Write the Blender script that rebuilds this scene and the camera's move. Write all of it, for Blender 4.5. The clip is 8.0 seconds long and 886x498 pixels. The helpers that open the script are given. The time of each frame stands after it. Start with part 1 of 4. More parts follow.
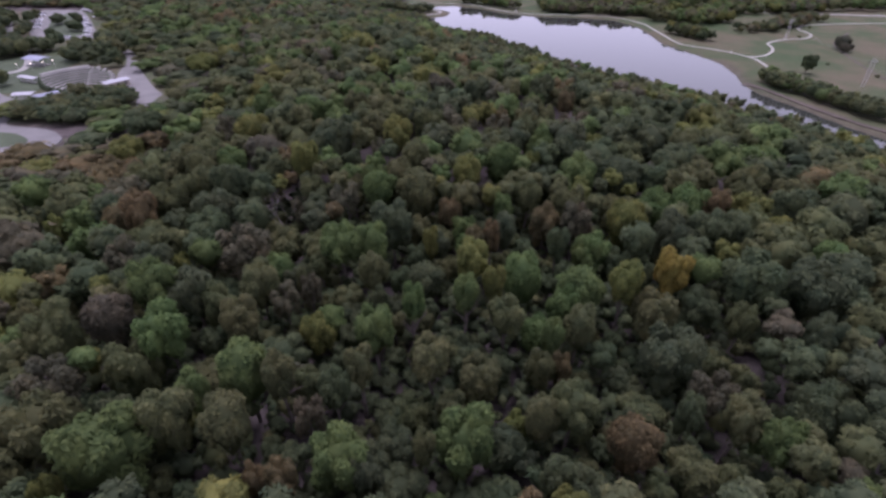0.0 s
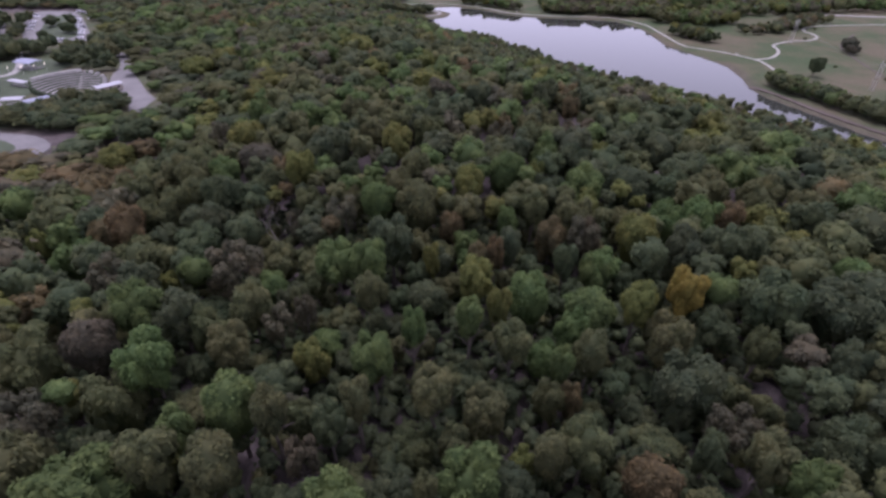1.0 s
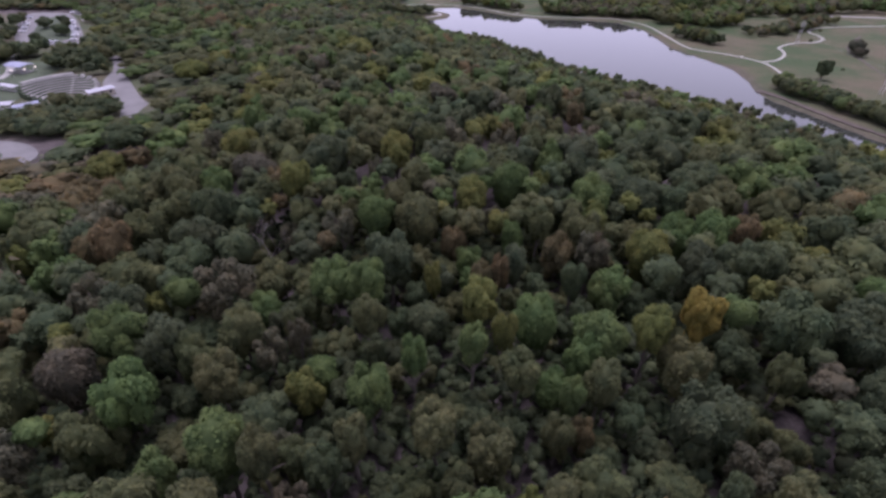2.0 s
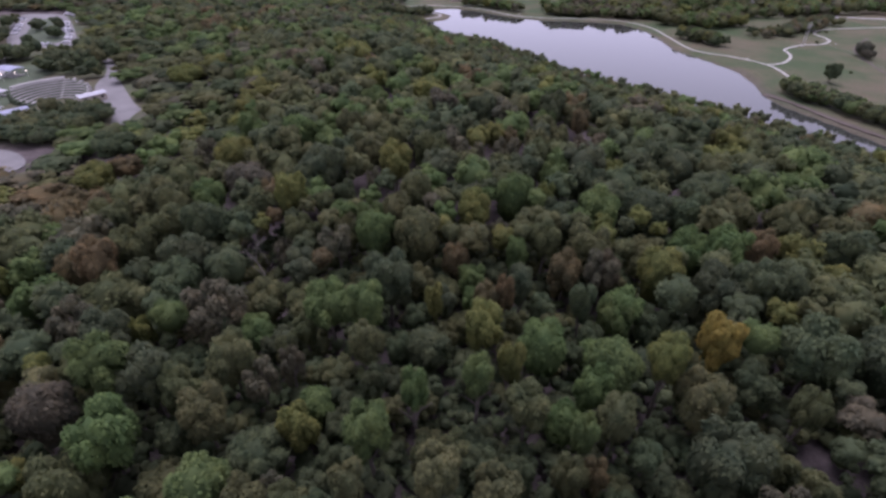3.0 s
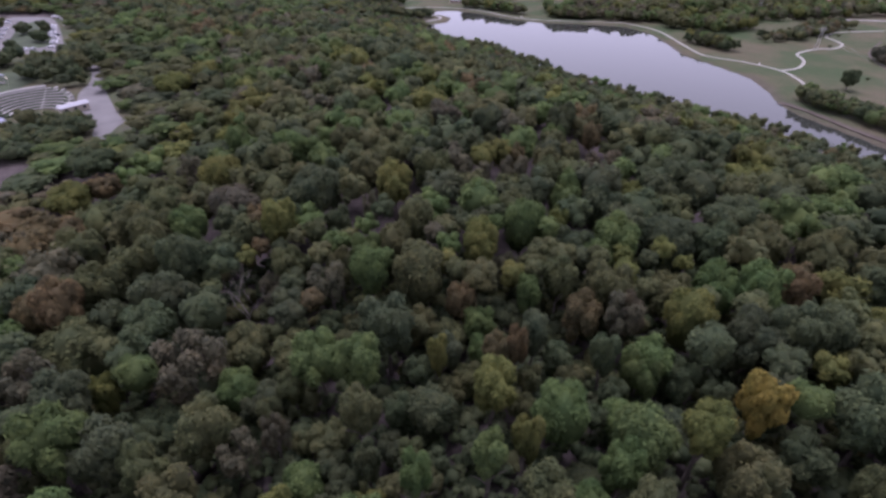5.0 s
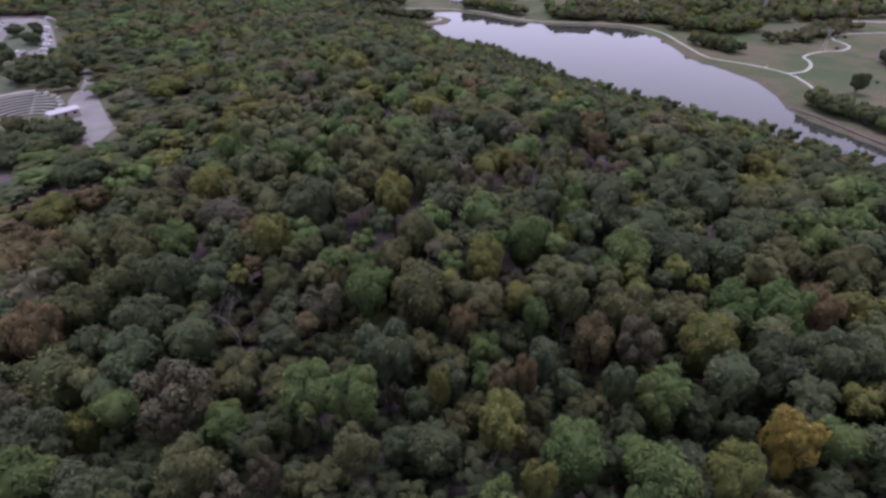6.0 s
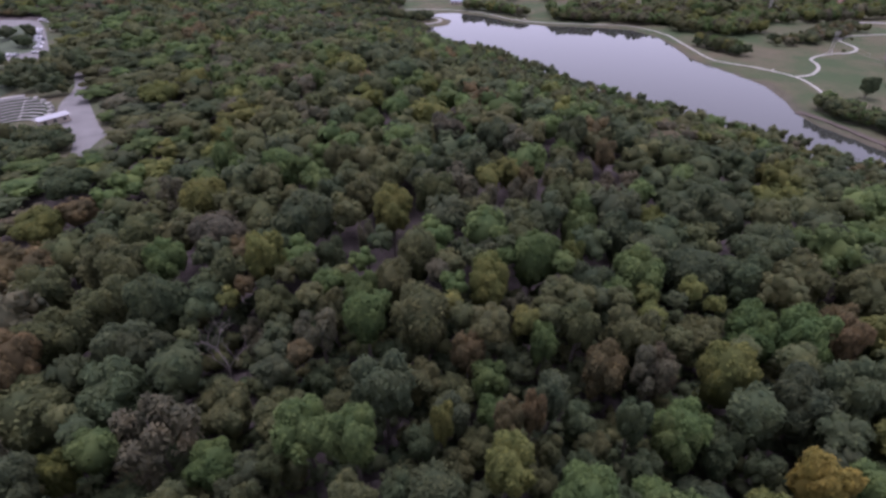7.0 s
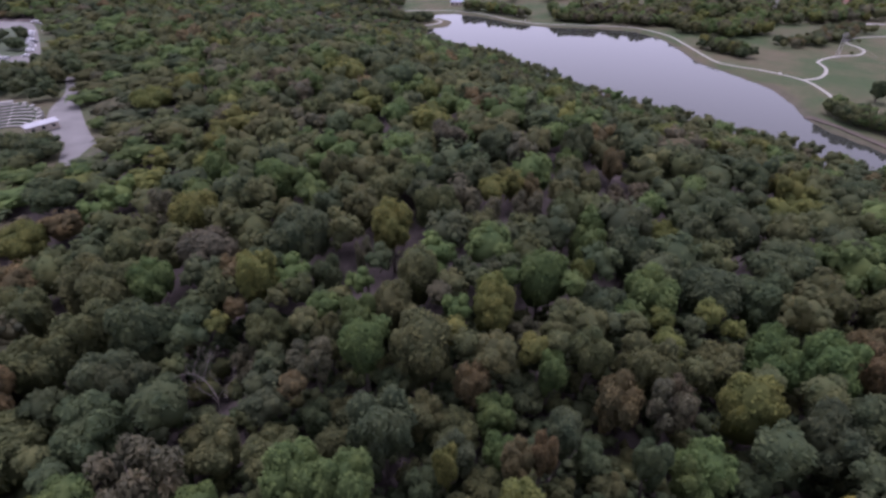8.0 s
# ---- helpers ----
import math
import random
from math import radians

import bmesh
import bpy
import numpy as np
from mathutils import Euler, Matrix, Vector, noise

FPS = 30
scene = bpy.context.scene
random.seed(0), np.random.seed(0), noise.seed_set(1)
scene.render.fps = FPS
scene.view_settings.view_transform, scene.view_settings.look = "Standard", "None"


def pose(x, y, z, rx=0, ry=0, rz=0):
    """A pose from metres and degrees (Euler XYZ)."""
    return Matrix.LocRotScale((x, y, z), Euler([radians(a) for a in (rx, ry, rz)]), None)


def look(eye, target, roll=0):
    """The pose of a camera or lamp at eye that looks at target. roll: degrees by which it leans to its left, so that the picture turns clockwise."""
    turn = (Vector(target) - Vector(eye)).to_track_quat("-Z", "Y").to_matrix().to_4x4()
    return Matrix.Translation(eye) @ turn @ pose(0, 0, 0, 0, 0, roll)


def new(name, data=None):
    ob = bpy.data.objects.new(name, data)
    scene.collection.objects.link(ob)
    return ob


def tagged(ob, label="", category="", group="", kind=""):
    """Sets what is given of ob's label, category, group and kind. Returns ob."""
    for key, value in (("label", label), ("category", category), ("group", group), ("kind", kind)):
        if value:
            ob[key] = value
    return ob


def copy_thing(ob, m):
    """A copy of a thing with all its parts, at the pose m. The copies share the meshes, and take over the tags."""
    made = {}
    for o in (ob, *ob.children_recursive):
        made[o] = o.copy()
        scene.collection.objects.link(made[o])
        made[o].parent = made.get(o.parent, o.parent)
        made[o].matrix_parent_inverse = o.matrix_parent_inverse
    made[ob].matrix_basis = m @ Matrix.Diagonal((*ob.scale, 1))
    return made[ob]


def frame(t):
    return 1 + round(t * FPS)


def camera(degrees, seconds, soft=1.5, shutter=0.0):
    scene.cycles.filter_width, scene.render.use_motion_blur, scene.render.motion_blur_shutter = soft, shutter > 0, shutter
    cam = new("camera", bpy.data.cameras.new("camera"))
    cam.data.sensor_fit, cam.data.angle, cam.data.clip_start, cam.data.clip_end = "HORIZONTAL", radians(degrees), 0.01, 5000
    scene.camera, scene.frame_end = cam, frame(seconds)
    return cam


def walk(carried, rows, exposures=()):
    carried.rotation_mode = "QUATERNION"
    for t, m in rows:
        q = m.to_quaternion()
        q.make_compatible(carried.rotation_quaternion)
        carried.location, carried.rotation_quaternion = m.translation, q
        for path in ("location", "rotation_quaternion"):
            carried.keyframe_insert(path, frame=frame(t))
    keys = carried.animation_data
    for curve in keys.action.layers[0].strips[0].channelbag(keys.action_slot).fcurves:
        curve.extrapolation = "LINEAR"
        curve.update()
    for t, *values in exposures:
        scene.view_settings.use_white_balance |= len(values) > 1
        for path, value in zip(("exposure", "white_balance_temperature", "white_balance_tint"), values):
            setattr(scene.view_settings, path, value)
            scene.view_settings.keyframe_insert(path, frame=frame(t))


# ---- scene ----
# Camera: level flight over a wooded hill beside a lake
cam = camera(82.12, 8.0, soft=2.9)
ROWS = [
    (0, pose(0.000, 0.000, 94.493, 54.987, 0.000, 0.000)),
    (1, pose(-0.461, 7.482, 94.500, 54.944, -0.005, -0.048)),
    (2, pose(-0.925, 15.007, 94.508, 54.900, -0.010, -0.095)),
    (3, pose(-1.392, 22.578, 94.515, 54.854, -0.016, -0.141)),
    (4, pose(-1.861, 30.192, 94.523, 54.806, -0.021, -0.187)),
    (5, pose(-2.333, 37.851, 94.531, 54.755, -0.026, -0.232)),
    (6, pose(-2.808, 45.553, 94.538, 54.703, -0.031, -0.277)),
    (7, pose(-3.286, 53.301, 94.546, 54.648, -0.037, -0.320)),
    (8, pose(-3.766, 61.092, 94.554, 54.591, -0.042, -0.364)),
]
walk(cam, ROWS, [(0, 1.54, 5600, 41), (8, 1.54, 5600, 41)])

# ---- light: soft evening sky, weak broad sun ----
SUN_EL, SUN_AZ = radians(70), radians(-8)
world = bpy.data.worlds.new("evening_sky")
scene.world = world
world.use_nodes = True
wn, wl = world.node_tree.nodes, world.node_tree.links
sky = wn.new("ShaderNodeTexSky")
sky.sky_type, sky.sun_disc = "NISHITA", False
sky.sun_elevation, sky.sun_rotation = SUN_EL, SUN_AZ
sky.air_density, sky.dust_density, sky.ozone_density = 1.0, 0.6, 1.5
soften = wn.new("ShaderNodeHueSaturation")
soften.inputs["Saturation"].default_value = 0.06
wl.new(sky.outputs[0], soften.inputs["Color"])
wl.new(soften.outputs[0], wn["Background"].inputs["Color"])
wn["Background"].inputs["Strength"].default_value = 0.085

sun_data = bpy.data.lights.new("sun", "SUN")
sun_data.energy, sun_data.angle, sun_data.color = 1.05, radians(40), (1.0, 0.95, 0.88)
sun = new("sun", sun_data)
sun_dir = Vector((math.sin(SUN_AZ) * math.cos(SUN_EL), math.cos(SUN_AZ) * math.cos(SUN_EL), math.sin(SUN_EL)))
sun.matrix_world = look(sun_dir * 500, (0, 0, 0))


# ---- materials ----
def shader(name, rough=0.8, spec=0.3, metal=0.0):
    m = bpy.data.materials.new(name)
    m.use_nodes = True
    b = m.node_tree.nodes["Principled BSDF"]
    b.inputs["Roughness"].default_value = rough
    b.inputs["Metallic"].default_value = metal
    b.inputs["Specular IOR Level"].default_value = spec
    return m, m.node_tree.nodes, m.node_tree.links, b


def noise_at(nodes, links, scale, detail=4.0, rough=0.6):
    geo = nodes.new("ShaderNodeNewGeometry")
    n = nodes.new("ShaderNodeTexNoise")
    n.inputs["Scale"].default_value, n.inputs["Detail"].default_value, n.inputs["Roughness"].default_value = scale, detail, rough
    links.new(geo.outputs["Position"], n.inputs["Vector"])
    return n


def ramp(nodes, links, source, stops):
    r = nodes.new("ShaderNodeValToRGB")
    e = r.color_ramp.elements
    while len(e) < len(stops):
        e.new(0.5)
    for s, (p, c) in zip(e, stops):
        s.position, s.color = p, (*c, 1)
    links.new(source, r.inputs[0])
    return r.outputs[0]


def mixed(nodes, links, kind, fac, a, b):
    m = nodes.new("ShaderNodeMix")
    m.data_type, m.blend_type = "RGBA", kind
    for sock, v in ((m.inputs[0], fac), (m.inputs[6], a), (m.inputs[7], b)):
        if isinstance(v, (int, float)):
            sock.default_value = v
        elif isinstance(v, tuple):
            sock.default_value = (*v, 1)
        else:
            links.new(v, sock)
    return m.outputs[2]


def plain(name, colour, rough=0.8, scale=0.6, spread=0.25, bump=0.2, spec=0.3, metal=0.0):
    """A surface with stains and grain at two sizes."""
    m, n, l, b = shader(name, rough, spec, metal)
    big = noise_at(n, l, scale, 3)
    fine = noise_at(n, l, scale * 14, 4)
    lo, hi = tuple(c * (1 - spread) for c in colour), tuple(min(1, c * (1 + spread)) for c in colour)
    c1 = ramp(n, l, big.outputs["Fac"], [(0.3, lo), (0.7, hi)])
    c2 = ramp(n, l, fine.outputs["Fac"], [(0.3, (0.82,) * 3), (0.7, (1.1,) * 3)])
    l.new(mixed(n, l, "MULTIPLY", 1.0, c1, c2), b.inputs["Base Color"])
    bp = n.new("ShaderNodeBump")
    bp.inputs["Strength"].default_value = bump
    l.new(fine.outputs["Fac"], bp.inputs["Height"])
    l.new(bp.outputs[0], b.inputs["Normal"])
    return m


def foliage(name, by_object):
    """Leaves: the tree's own tint, varied leaf by leaf and over patches of the crown."""
    m, n, l, b = shader(name, 0.8, 0.06)
    if by_object:
        tint = n.new("ShaderNodeObjectInfo").outputs["Color"]
    else:
        a = n.new("ShaderNodeAttribute")
        a.attribute_name = "tint"
        tint = a.outputs["Color"]
    geo = n.new("ShaderNodeNewGeometry")
    leafwise = ramp(n, l, geo.outputs["Random Per Island"], [(0.0, (0.7, 0.74, 0.76)), (0.5, (1.0, 1.0, 1.0)), (1.0, (1.34, 1.3, 1.2))])
    patch = noise_at(n, l, 0.22, 3)
    patchy = ramp(n, l, patch.outputs["Fac"], [(0.3, (0.8, 0.88, 0.85)), (0.7, (1.2, 1.12, 1.0))])
    c = mixed(n, l, "MULTIPLY", 1.0, mixed(n, l, "MULTIPLY", 1.0, tint, leafwise), patchy)
    l.new(c, b.inputs["Base Color"])
    tr = n.new("ShaderNodeBsdfTranslucent")
    l.new(c, tr.inputs["Color"])
    mix = n.new("ShaderNodeMixShader")
    mix.inputs[0].default_value = 0.5
    l.new(b.outputs[0], mix.inputs[1])
    l.new(tr.outputs[0], mix.inputs[2])
    l.new(mix.outputs[0], n["Material Output"].inputs["Surface"])
    return m


def ground_material():
    """Forest litter, meadow and bare bank, blended by the zone of the land."""
    m, n, l, b = shader("ground", 0.95, 0.1)
    a = n.new("ShaderNodeAttribute")
    a.attribute_name = "zone"
    sep = n.new("ShaderNodeSeparateColor")
    l.new(a.outputs["Color"], sep.inputs[0])
    big, mid, fine = noise_at(n, l, 0.018, 5, 0.65), noise_at(n, l, 0.16, 4), noise_at(n, l, 1.6, 4)
    litter = ramp(n, l, mid.outputs["Fac"], [(0.3, (0.05, 0.042, 0.04)), (0.55, (0.088, 0.074, 0.07)), (0.75, (0.135, 0.115, 0.108))])
    meadow = mixed(n, l, "MIX", mid.outputs["Fac"], ramp(n, l, big.outputs["Fac"], [(0.38, (0.055, 0.078, 0.035)), (0.5, (0.088, 0.09, 0.05)), (0.62, (0.112, 0.095, 0.062))]),
                   ramp(n, l, big.outputs["Fac"], [(0.42, (0.046, 0.068, 0.03)), (0.6, (0.09, 0.084, 0.05))]))
    bank = ramp(n, l, mid.outputs["Fac"], [(0.3, (0.06, 0.056, 0.04)), (0.7, (0.11, 0.095, 0.072))])
    c = mixed(n, l, "MIX", sep.outputs[0], litter, meadow)
    c = mixed(n, l, "MIX", sep.outputs[1], c, bank)
    grain = ramp(n, l, fine.outputs["Fac"], [(0.3, (0.75,) * 3), (0.7, (1.18,) * 3)])
    l.new(mixed(n, l, "MULTIPLY", 1.0, c, grain), b.inputs["Base Color"])
    bp = n.new("ShaderNodeBump")
    bp.inputs["Strength"].default_value, bp.inputs["Distance"].default_value = 0.6, 0.3
    l.new(fine.outputs["Fac"], bp.inputs["Height"])
    l.new(bp.outputs[0], b.inputs["Normal"])
    return m


def water_material():
    m, n, l, b = shader("water", 0.03, 0.5)
    b.inputs["IOR"].default_value = 1.33
    b.inputs["Base Color"].default_value = (0.035, 0.038, 0.032, 1)
    w = noise_at(n, l, 0.5, 2)
    bp = n.new("ShaderNodeBump")
    bp.inputs["Strength"].default_value, bp.inputs["Distance"].default_value = 0.04, 0.1
    l.new(w.outputs["Fac"], bp.inputs["Height"])
    l.new(bp.outputs[0], b.inputs["Normal"])
    return m


LEAF, LEAF_STUFF = foliage("leaves", True), foliage("leaves_of_the_wood", False)
BARK = plain("bark", (0.13, 0.11, 0.095), 0.9, 0.8, 0.3, 0.5)
DEADWOOD = plain("dead_wood", (0.24, 0.21, 0.19), 0.9, 0.8, 0.2, 0.3)
GROUND, WATER = ground_material(), water_material()
ASPHALT = plain("worn_asphalt", (0.158, 0.153, 0.146), 0.9, 0.12, 0.14, 0.2)
CONCRETE = plain("pale_concrete", (0.28, 0.272, 0.25), 0.85, 0.15, 0.12, 0.2)
BENCH = plain("bench_concrete", (0.31, 0.295, 0.275), 0.85, 0.15, 0.1, 0.2)
FOOTPATH = plain("footpath_concrete", (0.285, 0.28, 0.24), 0.85, 0.15, 0.1, 0.2)
GRAVEL = plain("gravel_track", (0.08, 0.066, 0.052), 0.95, 0.2, 0.25, 0.4)
LAWN = plain("mown_lawn", (0.058, 0.076, 0.042), 0.95, 0.08, 0.25, 0.4)
PAINT_WHITE = plain("white_sheet_metal", (0.34, 0.34, 0.36), 0.6, 0.3, 0.08, 0.05)
ROOF_BLUE = plain("pale_blue_metal_roof", (0.24, 0.255, 0.33), 0.6, 0.3, 0.1, 0.05)
ROOF_RED = plain("brown_red_roof", (0.24, 0.12, 0.09), 0.8, 0.4, 0.2, 0.2)
WALL_TAN = plain("tan_wall", (0.42, 0.37, 0.31), 0.85, 0.4, 0.12, 0.1)
WOOD_POLE = plain("weathered_pole", (0.5, 0.48, 0.45), 0.85, 0.5, 0.2, 0.2)
WIRE = plain("wire", (0.3, 0.3, 0.3), 0.5, 0.5, 0.1, 0.0, 0.5, 0.8)
GLASS_DARK = plain("dark_glass", (0.03, 0.035, 0.04), 0.1, 0.5, 0.1, 0.0, 0.6)
RUBBER = plain("rubber", (0.03, 0.03, 0.03), 0.8, 0.5, 0.1, 0.0)


# ---- the lie of the land ----
SHORE = [(-120, 900), (-60, 640), (-22, 520), (5, 455), (38, 412), (66, 362), (92, 326), (118, 300), (142, 272),
         (163, 246), (183, 212), (211, 160), (246, 90), (300, -20), (420, -300), (900, -1500)]
FAR_BANK = [(-30, 556), (9, 566), (35, 551), (60, 524), (84, 511), (130, 503), (153, 494), (165, 470), (167, 443), (166, 408),
            (178, 378), (187, 352), (186, 335), (179, 300), (182, 286), (190, 266), (199, 238), (222, 190), (262, 110), (330, -20), (450, -300)]


def seg_dist(x, y, pts):
    """Distance of points to a polyline, and the side they lie on."""
    best, side = np.full(x.shape, 1e9), np.ones(x.shape)
    for (ax, ay), (bx, by) in zip(pts[:-1], pts[1:]):
        dx, dy = bx - ax, by - ay
        k = np.clip(((x - ax) * dx + (y - ay) * dy) / (dx * dx + dy * dy), 0, 1)
        d = np.hypot(x - ax - k * dx, y - ay - k * dy)
        closer = d < best - 1e-9
        best = np.where(closer, d, best)
        side = np.where(closer, np.sign(dx * (y - ay) - dy * (x - ax)), side)
    return best, side


def smooth(u):
    u = np.clip(u, 0, 1)
    return u * u * (3 - 2 * u)


def inside(x, y, poly):
    r = np.zeros(np.shape(x), bool)
    for (ax, ay), (bx, by) in zip(poly, poly[1:] + poly[:1]):
        if ay != by:
            r ^= ((ay > y) != (by > y)) & (x < (bx - ax) * (y - ay) / (by - ay) + ax)
    return r


SPIT = [(-26, 553), (-3, 548), (8, 532), (3, 512), (-24, 499)]
LAKE = SHORE[3:15] + FAR_BANK[::-1] + SPIT


def wood_dist(x, y):
    d, s = seg_dist(x, y, SHORE)
    return -d * s


def basin(x, y):
    """How far the floor of the near wood lies below the plateau; tall trees stand there."""
    return 6.0 * smooth((x + 118) / 40) * smooth((150 - x) / 60) * smooth((245 - y) / 50)


def land(x, y):
    """Height of the ground."""
    x, y = np.asarray(x, float), np.asarray(y, float)
    d = wood_dist(x, y)
    bump = 0.5 * np.sin(x * 0.045 + 1) * np.cos(y * 0.05) + 0.3 * np.sin(x * 0.11 + y * 0.07)
    rise = 13.1 * smooth((d - 3) / (115 + 67 * smooth((y - 400) / 80)))
    ridge = 2.6 * np.exp(-((x + 18) / 42) ** 2 - ((y - 125) / 85) ** 2) + 3.0 * np.exp(-((x + 52) / 36) ** 2 - ((y - 48) / 36) ** 2)
    ridge = ridge + 3.0 * np.exp(-((x + 50) / 50) ** 2 - ((y - 318) / 40) ** 2)
    hollow = 3.5 * np.exp(-((x + 15) / 26) ** 2 - ((y - 247) / 18) ** 2) + 4.0 * np.exp(-((x + 112) / 30) ** 2 - ((y - 165) / 26) ** 2)
    z = np.where(d > 0, 0.4 * smooth(d / 4) + rise + (ridge - hollow - basin(x, y)) * smooth((d - 20) / 60) + bump * smooth((d - 20) / 40) * (1 - flat_park(x, y)), 0)
    e, _ = seg_dist(x, y, LAKE + LAKE[:1])
    wet = inside(x, y, LAKE)
    z = np.where(d <= 0, np.where(wet, -1.6 * smooth(e / 5), 1.0 * smooth(e / 5)), z)
    return z


def flat_park(x, y):
    return smooth((-118 - x) / 25) * smooth((y - 160) / 20)


def land1(x, y):
    return float(land(np.array([float(x)]), np.array([float(y)]))[0])


# ---- mesh helpers ----
def mesh_from(name, verts, faces, material, smooth_shade=False):
    me = bpy.data.meshes.new(name)
    me.from_pydata([tuple(v) for v in verts], [], [tuple(f) for f in faces])
    me.materials.append(material)
    if smooth_shade:
        me.polygons.foreach_set("use_smooth", [True] * len(me.polygons))
    me.update()
    return me


def mesh_fast(name, verts, tris, material, tint=None):
    """A large triangle mesh from arrays, with one tint a corner."""
    me = bpy.data.meshes.new(name)
    nv, nf = len(verts), len(tris)
    me.vertices.add(nv)
    me.vertices.foreach_set("co", np.asarray(verts, np.float32).ravel())
    me.loops.add(nf * 3)
    me.loops.foreach_set("vertex_index", np.asarray(tris, np.int32).ravel())
    me.polygons.add(nf)
    me.polygons.foreach_set("loop_start", np.arange(0, nf * 3, 3, dtype=np.int32))
    me.materials.append(material)
    if tint is not None:
        at = me.color_attributes.new("tint", "FLOAT_COLOR", "POINT")
        rgba = np.ones((nv, 4), np.float32)
        rgba[:, :3] = tint
        at.data.foreach_set("color", rgba.ravel())
    me.polygons.foreach_set("use_smooth", np.ones(nf, bool))
    me.update(calc_edges=True)
    return me


def part(name, bm, material, parent, label=""):
    me = bpy.data.meshes.new(name)
    bm.to_mesh(me)
    bm.free()
    me.materials.append(material)
    ob = new(name, me)
    ob.parent = parent
    return tagged(ob, label)


def empty(name, m, label, category, group="", kind=""):
    ob = new(name)
    ob.matrix_world = m
    ob.empty_display_size = 0.5
    return tagged(ob, label, category, group, kind)


def box(bm, x0, x1, y0, y1, z0, z1, bevel=0.0):
    r = bmesh.ops.create_cube(bm, size=1, matrix=Matrix.Translation(((x0 + x1) / 2, (y0 + y1) / 2, (z0 + z1) / 2)) @ Matrix.Diagonal((x1 - x0, y1 - y0, z1 - z0, 1)))
    if bevel:
        edges = list({e for v in r["verts"] for e in v.link_edges})
        bmesh.ops.bevel(bm, geom=edges, offset=bevel, segments=2, affect="EDGES")
    return bm


def tube(bm, pts, radii, sides=6):
    """A tapered tube along points."""
    rings = []
    for i, p in enumerate(pts):
        p = Vector(p)
        d = (Vector(pts[min(i + 1, len(pts) - 1)]) - Vector(pts[max(i - 1, 0)])).normalized()
        u = d.orthogonal().normalized()
        w = d.cross(u)
        rings.append([bm.verts.new(p + radii[i] * (math.cos(a) * u + math.sin(a) * w)) for a in (2 * math.pi * k / sides for k in range(sides))])
    for a, b in zip(rings[:-1], rings[1:]):
        for k in range(sides):
            bm.faces.new((a[k], a[(k + 1) % sides], b[(k + 1) % sides], b[k]))
    bm.faces.new(rings[-1])
    bm.faces.new(rings[0][::-1])


def curve_through(pts, n):
    """Points of a smooth curve through the given ones."""
    P = [Vector((*p, 0)) for p in pts]
    P = [2 * P[0] - P[1]] + P + [2 * P[-1] - P[-2]]
    out = []
    for a, b, c, d in zip(P[:-3], P[1:-2], P[2:-1], P[3:]):
        for k in range(n):
            t = k / n
            out.append(0.5 * (2 * b + (c - a) * t + (2 * a - 5 * b + 4 * c - d) * t * t + (3 * b - a - 3 * c + d) * t ** 3))
    return out + [P[-2]]


def ribbon(name, pts, width, material, label, category, lift=0.12, n=6, uneven=0.0):
    """A paved strip that lies on the land, with a thickness."""
    c = curve_through(pts, n)
    rnd = random.Random(len(pts))
    verts, faces = [], []
    for i, p in enumerate(c):
        d = (c[min(i + 1, len(c) - 1)] - c[max(i - 1, 0)]).normalized()
        s = Vector((-d.y, d.x, 0))
        w = width / 2 * (1 + uneven * rnd.uniform(-1, 1))
        for q in (p + s * w, p - s * w):
            z = land1(q.x, q.y) + lift
            verts += [(q.x, q.y, z), (q.x, q.y, z - 0.5)]
        if i:
            a, b = 4 * (i - 1), 4 * i
            faces += [(a, a + 2, b + 2, b), (a + 1, a, b, b + 1), (a + 2, a + 3, b + 3, b + 2)]
    return tagged(new(name, mesh_from(name, verts, faces, material)), label, category, kind="structure")


def slab(name, outline, z, material, label, category, thick=0.3, n=4, kind="structure"):
    """A flat area with a rounded outline."""
    P = [Vector((*p, 0)) for p in outline]
    c = []
    for i in range(len(P)):
        a, b, d, e = P[i - 1], P[i], P[(i + 1) % len(P)], P[(i + 2) % len(P)]
        for k in range(n):
            t = k / n
            c.append(0.5 * (2 * b + (d - a) * t + (2 * a - 5 * b + 4 * d - e) * t * t + (3 * b - a - 3 * d + e) * t ** 3))
    bm = bmesh.new()
    f = bm.faces.new([bm.verts.new((p.x, p.y, z)) for p in c])
    if f.normal.z < 0 or f.calc_area() == 0:
        f.normal_flip()
    f.normal_update()
    if f.normal.z < 0:
        f.normal_flip()
    r = bmesh.ops.extrude_face_region(bm, geom=[f])
    bmesh.ops.translate(bm, verts=[v for v in r["geom"] if isinstance(v, bmesh.types.BMVert)], vec=(0, 0, -thick))
    bmesh.ops.recalc_face_normals(bm, faces=bm.faces)
    me = bpy.data.meshes.new(name)
    bm.to_mesh(me)
    bm.free()
    me.materials.append(material)
    return tagged(new(name, me), label, category, kind=kind)


# ---- ground: one sheet to the horizon ----
def axis(lo, hi, step, far):
    core = np.arange(lo, hi + step, step)
    out, grow = [], step
    while core[-1] + sum(out) < far:
        grow *= 1.35
        out.append(grow)
    up = core[-1] + np.cumsum(out)
    out, grow = [], step
    while core[0] - sum(out) > -far:
        grow *= 1.35
        out.append(grow)
    down = core[0] - np.cumsum(out)
    return np.concatenate([down[::-1], core, up])


